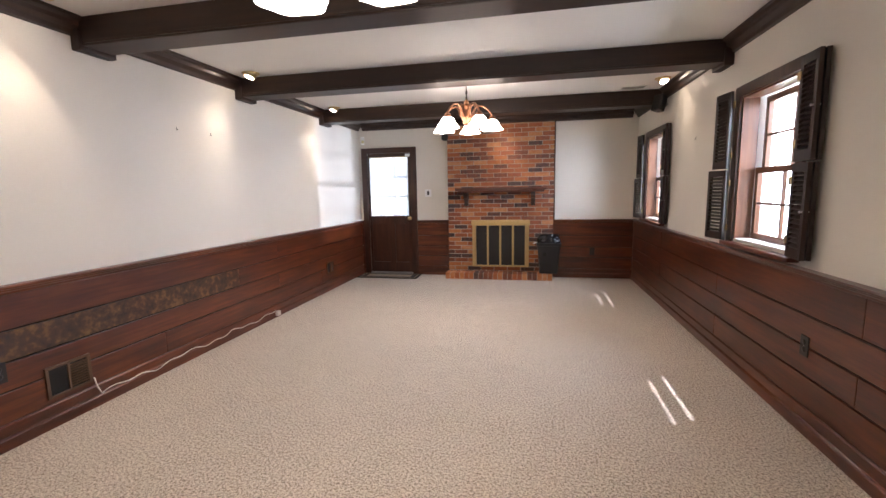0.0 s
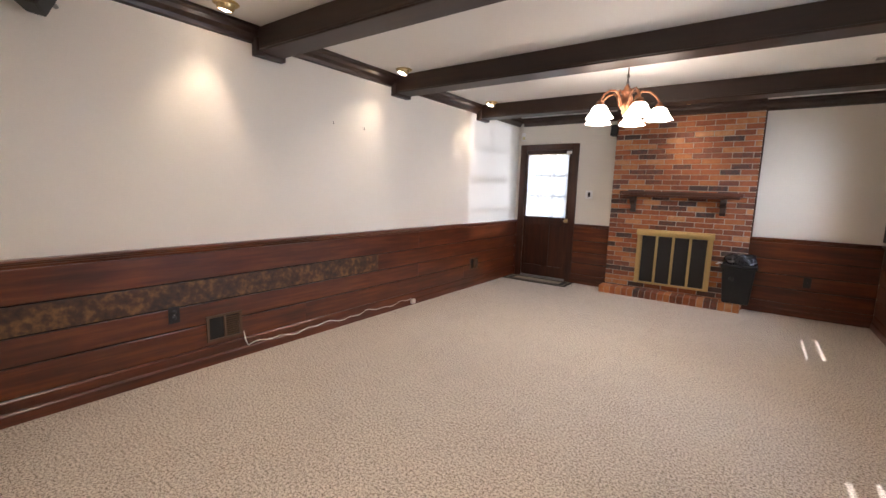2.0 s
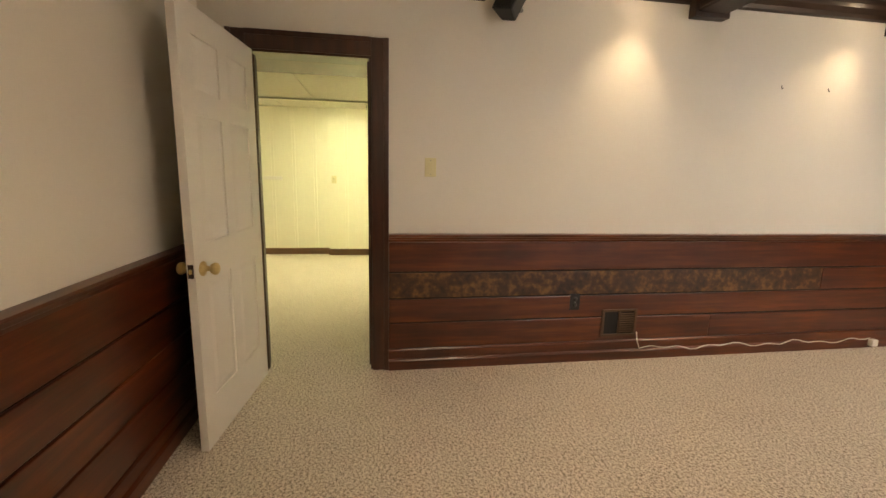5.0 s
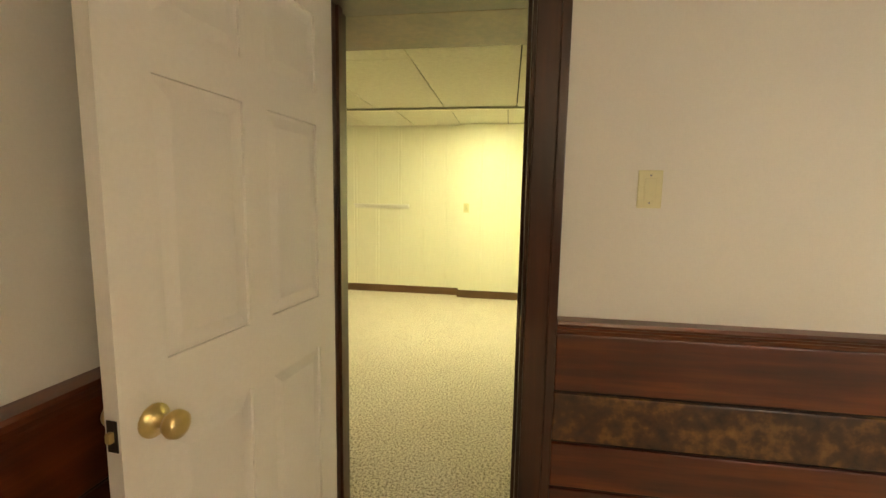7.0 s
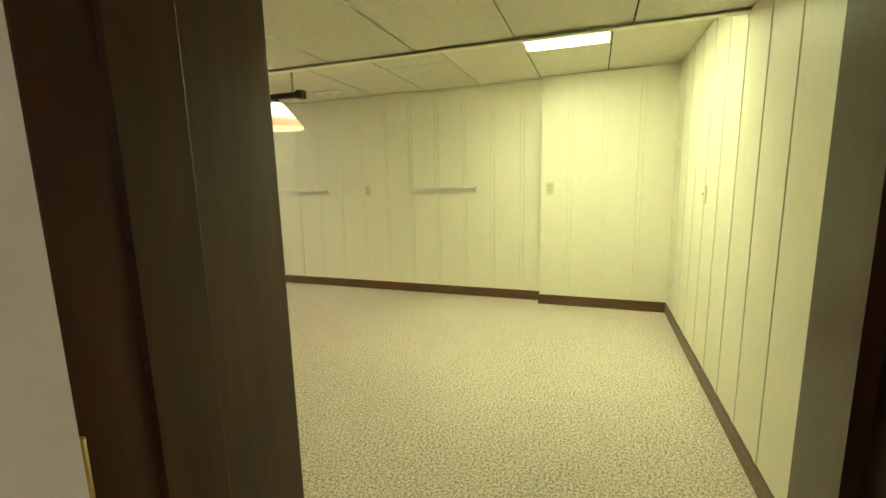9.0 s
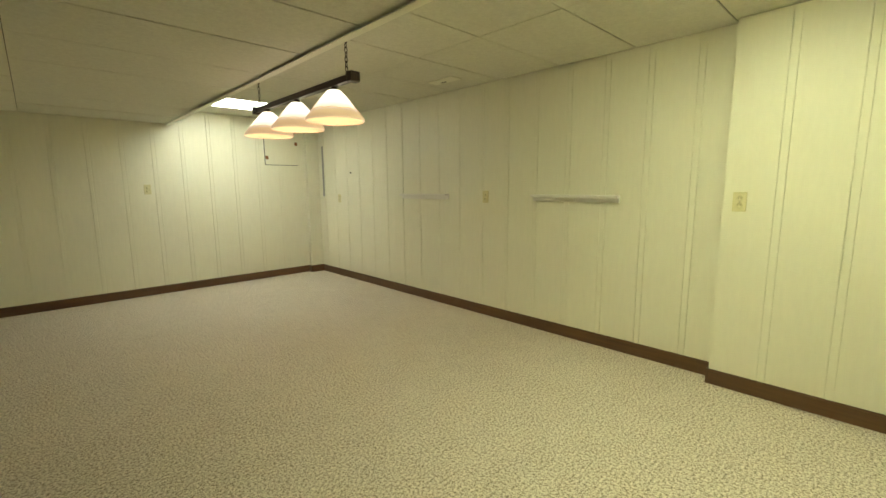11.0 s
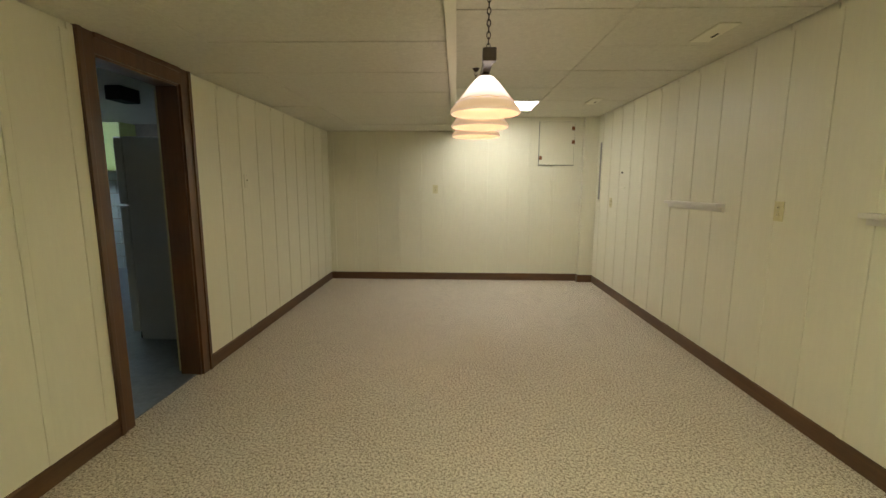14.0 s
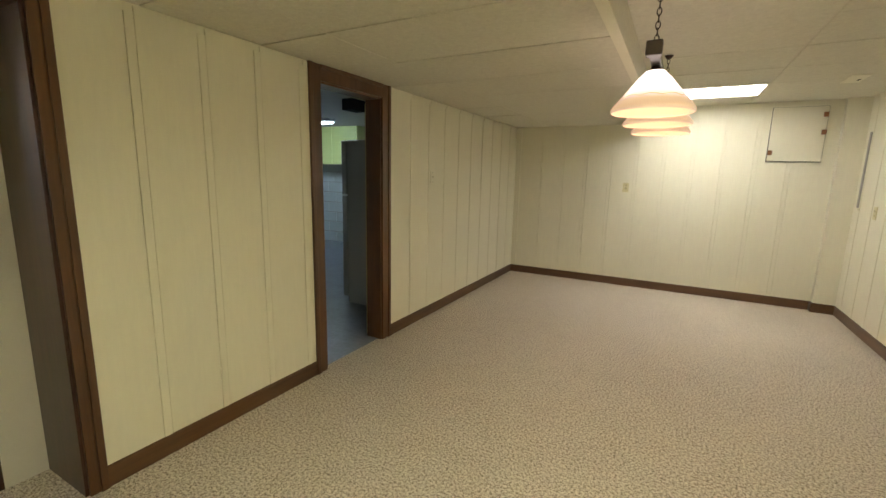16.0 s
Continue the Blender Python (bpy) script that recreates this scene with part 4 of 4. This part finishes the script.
# picture hooks
for y in (3.133, 3.515):
    hk = holder("picture_hook", "small metal picture hook on the bare wall", "hook", (LX, y, 1.945))
    bm = bmesh.new()
    tube(bm, [(0.001, 0, 0.012), (0.003, 0, -0.012), (0.010, 0, -0.014), (0.011, 0, -0.006)], 0.0022, 6)
    part("wire", bm, bronze, hk)
hk = holder("picture_hook", "small metal picture hook on the bare wall", "hook", (RX, 4.62, 1.85))
bm = bmesh.new()
tube(bm, [(-0.001, 0, 0.012), (-0.003, 0, -0.012), (-0.010, 0, -0.014), (-0.011, 0, -0.006)], 0.0022, 6)
part("wire", bm, bronze, hk)
# ceiling vent near the far right corner
cv = holder("ceiling_vent", "white ceiling vent grille between the beams", "vent", (1.25, 5.45, H1))
slab("frame", (-0.14, 0.14, -0.06, 0.06, -0.008, 0.0), white, cv, bevel=0.002)
for i in range(5):
    slab("slat", (-0.12, 0.12, -0.045 + i * 0.02, -0.037 + i * 0.02, -0.012, -0.0085), steel, cv)

# ---- stair beside the near wall ----
st = tagged(new("stairs"), "carpeted steps with dark wooden stringer going up", "stairs", kind=S)
for k in range(4):
    z = 0.185 * (k + 1)
    x0 = 0.24 - 0.30 * k
    slab("tread", (-0.975, x0, NY - 1.10, NY - 0.14, z - 0.045, z), carpet, st, "beige carpeted tread", 0.015)
    slab("riser", (-0.973, x0 - 0.03, NY - 1.10, NY - 0.16, z - 0.184, z - 0.046), wood_x, st)
slab("newel_cap", (-1.049, -0.98, NY - 0.13, NY + 0.03, 0.0, 0.868), wood_z, st, "dark end board of the wainscot", 0.006)
slab("rail_cap", (-1.049, -0.97, NY - 0.135, NY + 0.066, 0.869, 0.922), wood_z, st, bevel=0.01)

# ---- panelled room: battens, base boards, fittings ----
before = set(scene.objects)


def panelling(parent, axis, wall, out, marks, a, b, z1, z0=0.10):
    """Proud panels between narrow battens, with a small groove at either side of each batten."""
    ms = sorted(m for m in marks if a + 0.03 < m < b - 0.03)
    zt = z1 if callable(z1) else (lambda c: z1)

    def piece(name, c0, c1, d, bev, short=0.0):
        bm = bmesh.new()
        lo, hi = sorted((wall, wall + out * d))
        q = (lo, hi, c0, c1) if axis == "y" else (c0, c1, lo, hi)
        box(bm, *q, z0, zt((c0 + c1) / 2) - short, bev)
        part(name, bm, panel_paint, parent)

    for m in ms:
        piece("batten", m - 0.019, m + 0.019, 0.013, 0.003, 0.03)
    ends = [a - 0.024] + ms + [b + 0.024]
    for p, q in zip(ends, ends[1:]):
        piece("panel", p + 0.020, q - 0.0225, 0.009, 0.001)


panelling(wall_long, "y", AX, 1, [-0.842 - 0.3125 * i for i in range(18)], EY + 0.09, -0.636, H2 - 0.004)
panelling(wall_bump, "y", AX + 0.12, 1, (-0.36, -0.05, 0.26), -0.633, QY, H2 - 0.004)
panelling(wall_end, "x", EY, 1, [-3.284 - 0.3065 * i for i in range(11)], -6.729, SK - 0.001, lambda c: (SOF if c > SX - 0.1 else H2) - 0.004)
PM = [-0.834 - 0.3115 * i for i in range(18)]
panelling(wall_p, "y", SK, -1, PM, D2B - SHIFT.y + CW, R1A - SHIFT.y - 0.06, SOF - 0.004)
panelling(wall_p, "y", SK, -1, PM, EY + 0.001, D2A - SHIFT.y - CW, SOF - 0.004)
panelling(wall_q, "x", QY, -1, [-3.45 - 0.31 * i for i in range(11)], AX + 0.121, SK - 0.03, lambda c: (SOF if c > SX - 0.1 else H2) - 0.004)


def base2(a, b, wall, out, axis):
    bm = bmesh.new()
    prism(bm, [(wall + out * p, z) for p, z in [(0, 0), (0.016, 0), (0.016, 0.088), (0.012, 0.098), (0.006, 0.102), (0, 0.102)]], axis, a, b)
    return tagged(finish("baseboard", bm, base_y if axis == "y" else base_x), "brown stained baseboard on the carpet", "baseboard", kind=S)


base2(EY, -0.635, AX, 1, "y")
base2(-0.635, QY, AX + 0.12, 1, "y")
base2(AX + 0.016, AX + 0.136, -0.635, -1, "x")
base2(EY + 0.016, EY + 0.106, -6.73, 1, "y")
base2(-6.73, SK, EY, 1, "x")
base2(AX + 0.016, -6.73, EY + 0.09, 1, "x")
base2(EY, D2A - SHIFT.y - CW, SK, -1, "y")
base2(D2B - SHIFT.y + CW, R1A - SHIFT.y - 0.06, SK, -1, "y")
base2(AX + 0.1, SK - 0.03, QY, -1, "x")

for ya, yb, z in ((-2.10, -1.335, 1.205), (-3.95, -3.175, 1.20)):
    r = holder("cue_ledge", "narrow cream painted wooden ledge on the panelling", "wall ledge", (AX, (ya + yb) / 2, z), 0, "wall ledges")
    h = (yb - ya) / 2
    slab("ledge", (0.006, 0.072, -h, h, -0.012, 0.012), door_white, r, bevel=0.003)
    slab("cleat", (0.006, 0.030, -h, h, -0.045, -0.0125), door_white, r, bevel=0.003)

for y, z in ((-2.66, 1.19), (-5.42, 1.135)):
    wall_plate("light_switch" if y > -3 else "outlet", "ivory plate on the panelling", "wall plate", pose(AX + 0.010, y, z, 0, 0, W_), plate, rocker="socket")
wall_plate("outlet", "ivory outlet plate on the panelled projection", "outlet", pose(AX + 0.13, -0.55, 1.186, 0, 0, W_), plate, rocker="socket")
wall_plate("outlet", "ivory outlet plate on the end wall", "outlet", pose(-4.72, EY + 0.010, 1.285, 0, 0, S_), plate, rocker="socket")
wall_plate("light_switch", "ivory switch plate near the utility doorway", "light switch", pose(SK - 0.010, -3.69, 1.37, 0, 0, E_), panel_paint, rocker="toggle")
wall_plate("light_switch", "ivory switch plate on the panelled side wall", "light switch", pose(-5.58, QY - 0.010, 1.168, 0, 0, N_), plate, rocker="toggle")

# access hatch on the end wall
ht = holder("access_hatch", "cream painted access hatch with small latches", "hatch", (-6.374, EY + 0.012, 1.905))
slab("panel", (-0.235, 0.235, 0.0095, 0.022, -0.285, 0.285), panel_paint, ht, bevel=0.003)
slab("shadow_gap", (-0.239, 0.239, 0.0, 0.0095, -0.291, 0.288), dark_gap, ht)
for x, z in ((-0.215, 0.20), (0.215, -0.19), (-0.22, 0.02)):
    slab("latch", (x - 0.02, x + 0.02, 0.022, 0.032, z - 0.025, z + 0.025), old_brass, ht, "tarnished latch", 0.003)
# metal strip on the long wall
ms = holder("wall_channel", "vertical grey metal channel on the panelling", "metal channel", (AX, -5.865, 1.53))
slab("channel", (0.002, 0.022, -0.02, 0.02, -0.37, 0.37), steel, ms, bevel=0.003)
slab("foot", (0.002, 0.03, -0.05, 0.05, -0.39, -0.372), panel_paint, ms, bevel=0.003)
sw = holder("wall_box", "small cream wall box with a flap", "wall box", (AX, -5.10, 1.32))
slab("flap", (0.009, 0.02, -0.10, 0.10, -0.01, 0.005), panel_paint, sw, bevel=0.002)
slab("hook", (0.009, 0.024, -0.006, 0.006, 0.16, 0.18), bronze, sw)

# fluorescent panels
for (x0, x1, y0, y1), m, lab in zip(LT, (tube_near, tube_end), ("lit fluorescent ceiling panel with a yellowish diffuser", "lit fluorescent ceiling panel with a white diffuser")):
    e = holder("ceiling_light", lab, "ceiling light", ((x0 + x1) / 2, (y0 + y1) / 2, H2), group="fluorescent panels")
    w, d = (x1 - x0) / 2 - 0.004, (y1 - y0) / 2 - 0.004
    for q in ((-w, w, -d, -d + 0.015), (-w, w, d - 0.015, d), (-w, -w + 0.015, -d + 0.015, d - 0.015), (w - 0.015, w, -d + 0.015, d - 0.015)):
        slab("frame", (*q, -0.003, 0.012), panel_paint, e)
    slab("diffuser", (-w + 0.015, w - 0.015, -d + 0.015, d - 0.015, 0.003, 0.008), m, e, "glowing diffuser")

# pool-table lamp
pl = holder("billiard_lamp", "three-shade billiard lamp hanging from chains, lit", "pendant lamp", (-5.16, -2.93, 0))
BZ2 = 1.935
bm = bmesh.new()
box(bm, -0.022, 0.022, -0.74, 0.74, BZ2 - 0.02, BZ2 + 0.02, 0.005)
part("bar", bm, bronze, pl, "dark bronze bar")
for s in (-1, 1):
    bm = bmesh.new()
    box(bm, -0.032, 0.032, s * 0.75 - 0.025, s * 0.75 + 0.025, BZ2 - 0.03, BZ2 + 0.03, 0.006)
    part("end_cap", bm, bronze, pl)
    bm = bmesh.new()
    yc = s * 0.68
    zc = BZ2 + 0.03
    i = 0
    while zc < H2 - 0.02:
        tube(bm, [((0.009 * math.cos(a) if i % 2 else 0.0), yc + (0.0 if i % 2 else 0.009 * math.cos(a)), zc + 0.017 * math.sin(a)) for a in [j * math.pi / 5 for j in range(11)]], 0.0024, 5)
        zc += 0.027
        i += 1
    part("chain", bm, bronze, pl, "dark link chain")
    bm = bmesh.new()
    lathe(bm, [(0.0, H2 - 0.03), (0.014, H2 - 0.025), (0.03, H2 - 0.004)], 14, Matrix.Translation((0, yc, 0)))
    part("ceiling_hook", bm, bronze, pl)
for yc in (-0.525, 0.0, 0.525):
    bm = bmesh.new()
    lathe(bm, [(0.014, BZ2 - 0.015), (0.022, BZ2 - 0.03), (0.03, BZ2 - 0.055), (0.044, BZ2 - 0.07), (0.046, BZ2 - 0.078)], 18, Matrix.Translation((0, yc, 0)))
    hold = part("shade_holder", bm, bronze, pl)
    bm = bmesh.new()
    lathe(bm, [(0.178, 1.705), (0.183, 1.710), (0.182, 1.722), (0.172, 1.735), (0.120, 1.80), (0.070, 1.862), (0.040, 1.892), (0.034, 1.892), (0.064, 1.860), (0.114, 1.798), (0.164, 1.733), (0.176, 1.712)], 40, Matrix.Translation((0, yc, 0)))
    part("shade", bm, amber_glass, hold, "cream and amber lit glass shade")
    bm = bmesh.new()
    pts = []
    for j in range(65):
        a = 2 * math.pi * j / 64
        z = 1.765 + 0.010 * abs(math.sin(5 * a))
        rr = 0.172 + (0.120 - 0.172) * (z - 1.735) / 0.065 + 0.0012
        pts.append((rr * math.cos(a), yc + rr * math.sin(a), z))
    tube(bm, pts, 0.0014, 4)
    part("ornament_line", bm, amber_line, hold)
    bm = bmesh.new()
    lathe(bm, [(0.0, 1.765), (0.022, 1.772), (0.03, 1.795), (0.022, 1.83), (0.012, 1.85)], 14, Matrix.Translation((0, yc, 0)))
    part("bulb", bm, bulb_glow, hold)

# ceiling vents of the panelled room
for x, y in ((-6.55, -2.85), (-6.5, -4.95)):
    e = holder("ceiling_vent", "small cream slotted ceiling vent", "vent", (x, y, H2))
    slab("frame", (-0.06, 0.06, -0.16, 0.16, -0.006, 0.001), panel_paint, e, bevel=0.002)
    for i in range(1):
        slab("slot", (-0.035 + i * 0.03, -0.02 + i * 0.03, -0.07, 0.0, -0.0075, -0.0062), dark_gap, e)

place(set(scene.objects) - before)

# ---- utility room behind the second doorway ----
bm = bmesh.new()
box(bm, UW, UX + 0.1, UY - 0.15, UY, 0, H2)
wall_u = tagged(finish("wall_utility_end", bm, mortar), "painted concrete block wall of the utility room", "wall", kind=S)
slab("wall_utility_side", (UX, UX + 0.15, UY, -1.80, 0, H2), block_paint, None, "painted block side wall of the utility room", kind=S, category="wall")
slab("wall_utility_near", (UW, UX, -1.86, -1.80, 0, H2), block_paint, None, "painted near wall of the utility room", kind=S, category="wall")
slab("ceiling_utility", (UW, UX, UY, -1.80, H2, H2 + 0.05), tile_paint, None, "pale tiled ceiling of the utility room", kind=S, category="ceiling")
fr = holder("refrigerator", "white refrigerator coloured grey for the dim light, beside the utility doorway", "refrigerator", (-2.62, -3.62, 0.006))
slab("body", (-0.24, 0.26, -0.34, 0.34, 0.0, 1.715), fridge_paint, fr, bevel=0.012)
slab("fridge_door", (0.266, 0.335, -0.34, 0.34, 0.07, 1.15), fridge_paint, fr, bevel=0.012)
slab("freezer_door", (0.266, 0.335, -0.34, 0.34, 1.165, 1.712), fridge_paint, fr, bevel=0.012)
slab("kick_plate", (0.262, 0.28, -0.32, 0.32, 0.0, 0.06), black, fr)
for z0, z1 in ((0.75, 1.10), (1.20, 1.45)):
    slab("handle", (0.335, 0.37, 0.28, 0.30, z0, z1), plate_white, fr, bevel=0.006)
uc = holder("upper_cabinet", "lime green painted wall cabinet with two doors", "cabinet", (0.30, UY, 0))
slab("body", (-0.45, 0.75, 0.0, 0.30, 1.54, 2.24), green_paint, uc, bevel=0.003)
for a, b in ((-0.445, 0.148), (0.152, 0.745)):
    d = slab("cabinet_door", (a, b, 0.301, 0.32, 1.545, 2.235), green_paint, uc, bevel=0.005)
    slab("handle", ((a + b) / 2 - 0.05, (a + b) / 2 + 0.05, 0.32, 0.34, 1.66, 1.67), steel, d, bevel=0.003)
fl = holder("fluorescent_fitting", "lit bluish fluorescent tube fitting on the ceiling", "ceiling light", (0.25, -5.25, H2))
slab("housing", (-0.6, 0.6, -0.07, 0.07, -0.05, 0.0), plate_white, fl, bevel=0.004)
slab("tube", (-0.58, 0.58, -0.05, 0.05, -0.075, -0.051), tube_utility, fl, "glowing tube", 0.01)
slab("duct", (-1.95, -1.80, -4.1, -3.85, 2.12, H2 - 0.001), dark_gap, None, "dark duct box under the ceiling", 0.004, category="duct")
ud = holder("open_utility_door", "cream painted utility door swung fully open", "door", (UW + 0.006, D2A - 0.022, 0.008))
slab("leaf", (0.0, 0.036, -0.60, 0.0, 0.0, 1.94), plate, ud, bevel=0.002)
for z in (0.25, 0.93, 1.7):
    slab("hinge", (-0.003, 0.02, 0.0005, 0.003, z - 0.04, z + 0.04), old_brass, ud)

# ---- outdoors ----
slab("ground", (-60, 60, -60, 60, -0.5, -0.16), leaf_green, None, "green lawn outside the house", kind=S, category="ground")
# Overhang added out of view to narrow the sun patches on the carpet.
slab("eave", (RX + 0.25, 2.26, NY - 1, FY + 0.6, 2.5, 2.6), siding, None, "unseen white eave slab added to cut the sun at the windows", kind=S, category="eave")
# Slab added out of view, shutting sky light out of the rooms below.
slab("roof", (AX - 0.3, RX + 0.3, UY - 0.3, FY + 0.3, H1 + 0.11, H1 + 0.2), siding, None, "unseen flat slab added over the house to keep the sky out", kind=S, category="roof")
bd = bmesh.new()
box(bd, 8.0, 8.1, -6, 16, -0.1, 4.2)
tagged(finish("backdrop", bd, outdoors), "pale overexposed garden light beyond the windows", "backdrop", kind=S)
slab("backdrop_garden", (-7, 1.2, 13.0, 13.1, -0.1, 4.2), outdoors_soft, None, "pale garden light beyond the garden door", kind=S, category="backdrop")
slab("backdrop_side", (1.2, 8.0, 13.0, 13.1, -0.1, 4.2), outdoors, None, "pale overexposed garden light beyond the windows", kind=S, category="backdrop")

# ---- bricks last ----
def brick_mesh(w, h, d, seed):
    bm = bmesh.new()
    vs = box(bm, -w / 2, w / 2, 0, d, -h / 2, h / 2)
    bmesh.ops.bevel(bm, geom=bm.edges[:], offset=0.003, segments=1, affect="EDGES")
    rnd = random.Random(seed)
    for v in bm.verts:
        v.co += Vector([rnd.uniform(-0.0012, 0.0012) for _ in range(3)])
    me = bpy.data.meshes.new("brick")
    bmesh.ops.recalc_face_normals(bm, faces=bm.faces[:])
    bm.to_mesh(me)
    bm.free()
    me.materials.append(brick_red)
    return me


cache = {}


def put_brick(parent, x0, x1, y, zc, h, d=0.02, yw=None):
    w = round(x1 - x0, 3)
    key = (w, h, random.randrange(3) if w > 0.15 else 0)
    if key not in cache:
        cache[key] = brick_mesh(w, h, d, len(cache))
    ob = new("brick", cache[key])
    ob.location = ((x0 + x1) / 2, y + random.uniform(-0.002, 0.002), zc)
    ob.parent = parent


CH, BL, J = 0.0677, 0.203, 0.010
row = 0
z = 0.10
while z < H1 - 0.06:
    x = BX0 - (0.0 if row % 2 else (BL + J) / 2)
    while x < BX1 - 0.005:
        a, b = max(x, BX0), min(x + BL, BX1)
        if b - a > 0.03:
            zc = z + CH / 2
            if fz0 - 0.01 < zc < fz1 - 0.02:
                if b > fx0 + 0.01 and a < fx1 - 0.01:
                    if a < fx0 - 0.03:
                        b = fx0 + 0.01
                    elif b > fx1 + 0.03:
                        a = fx1 - 0.01
                    else:
                        a = b
            if b - a > 0.03:
                put_brick(chimney, a, b, BY, zc, CH - J)
        x += BL + J
    z += CH
    row += 1
x = BX0 - 0.01
hb = {}
while x < BX1 - 0.06:
    w = 0.068
    me = hb.setdefault(random.randrange(3), None) or brick_mesh(w, 0.098, 0.20, 77)
    ob = new("brick", me)
    ob.location = (x + w / 2, 6.61 + random.uniform(-0.003, 0.003), 0.050)
    ob.parent = hearth
    x += 0.0755
x = BX0 - 0.01
while x < BX1 - 0.1:
    key = "top"
    if key not in cache:
        cache[key] = brick_mesh(0.2, 0.098, 0.075, 5)
    ob = new("brick", cache[key])
    ob.location = (x + 0.1, 6.815 + random.uniform(-0.002, 0.002), 0.050)
    ob.parent = hearth
    x += 0.21
bm = bmesh.new()
box(bm, -0.195, 0.195, 0.0, 0.012, -0.095, 0.095, 0.004)
bmesh.ops.recalc_face_normals(bm, faces=bm.faces[:])
blk = bpy.data.meshes.new("block")
bm.to_mesh(blk)
bm.free()
blk.materials.append(block_paint)
for r in range(8):
    for c in range(6):
        ob = new("block", blk)
        ob.location = (-0.75 + 0.4 * c + 0.2 * (r % 2), UY, 0.1 + 0.2 * r)
        ob.parent = wall_u
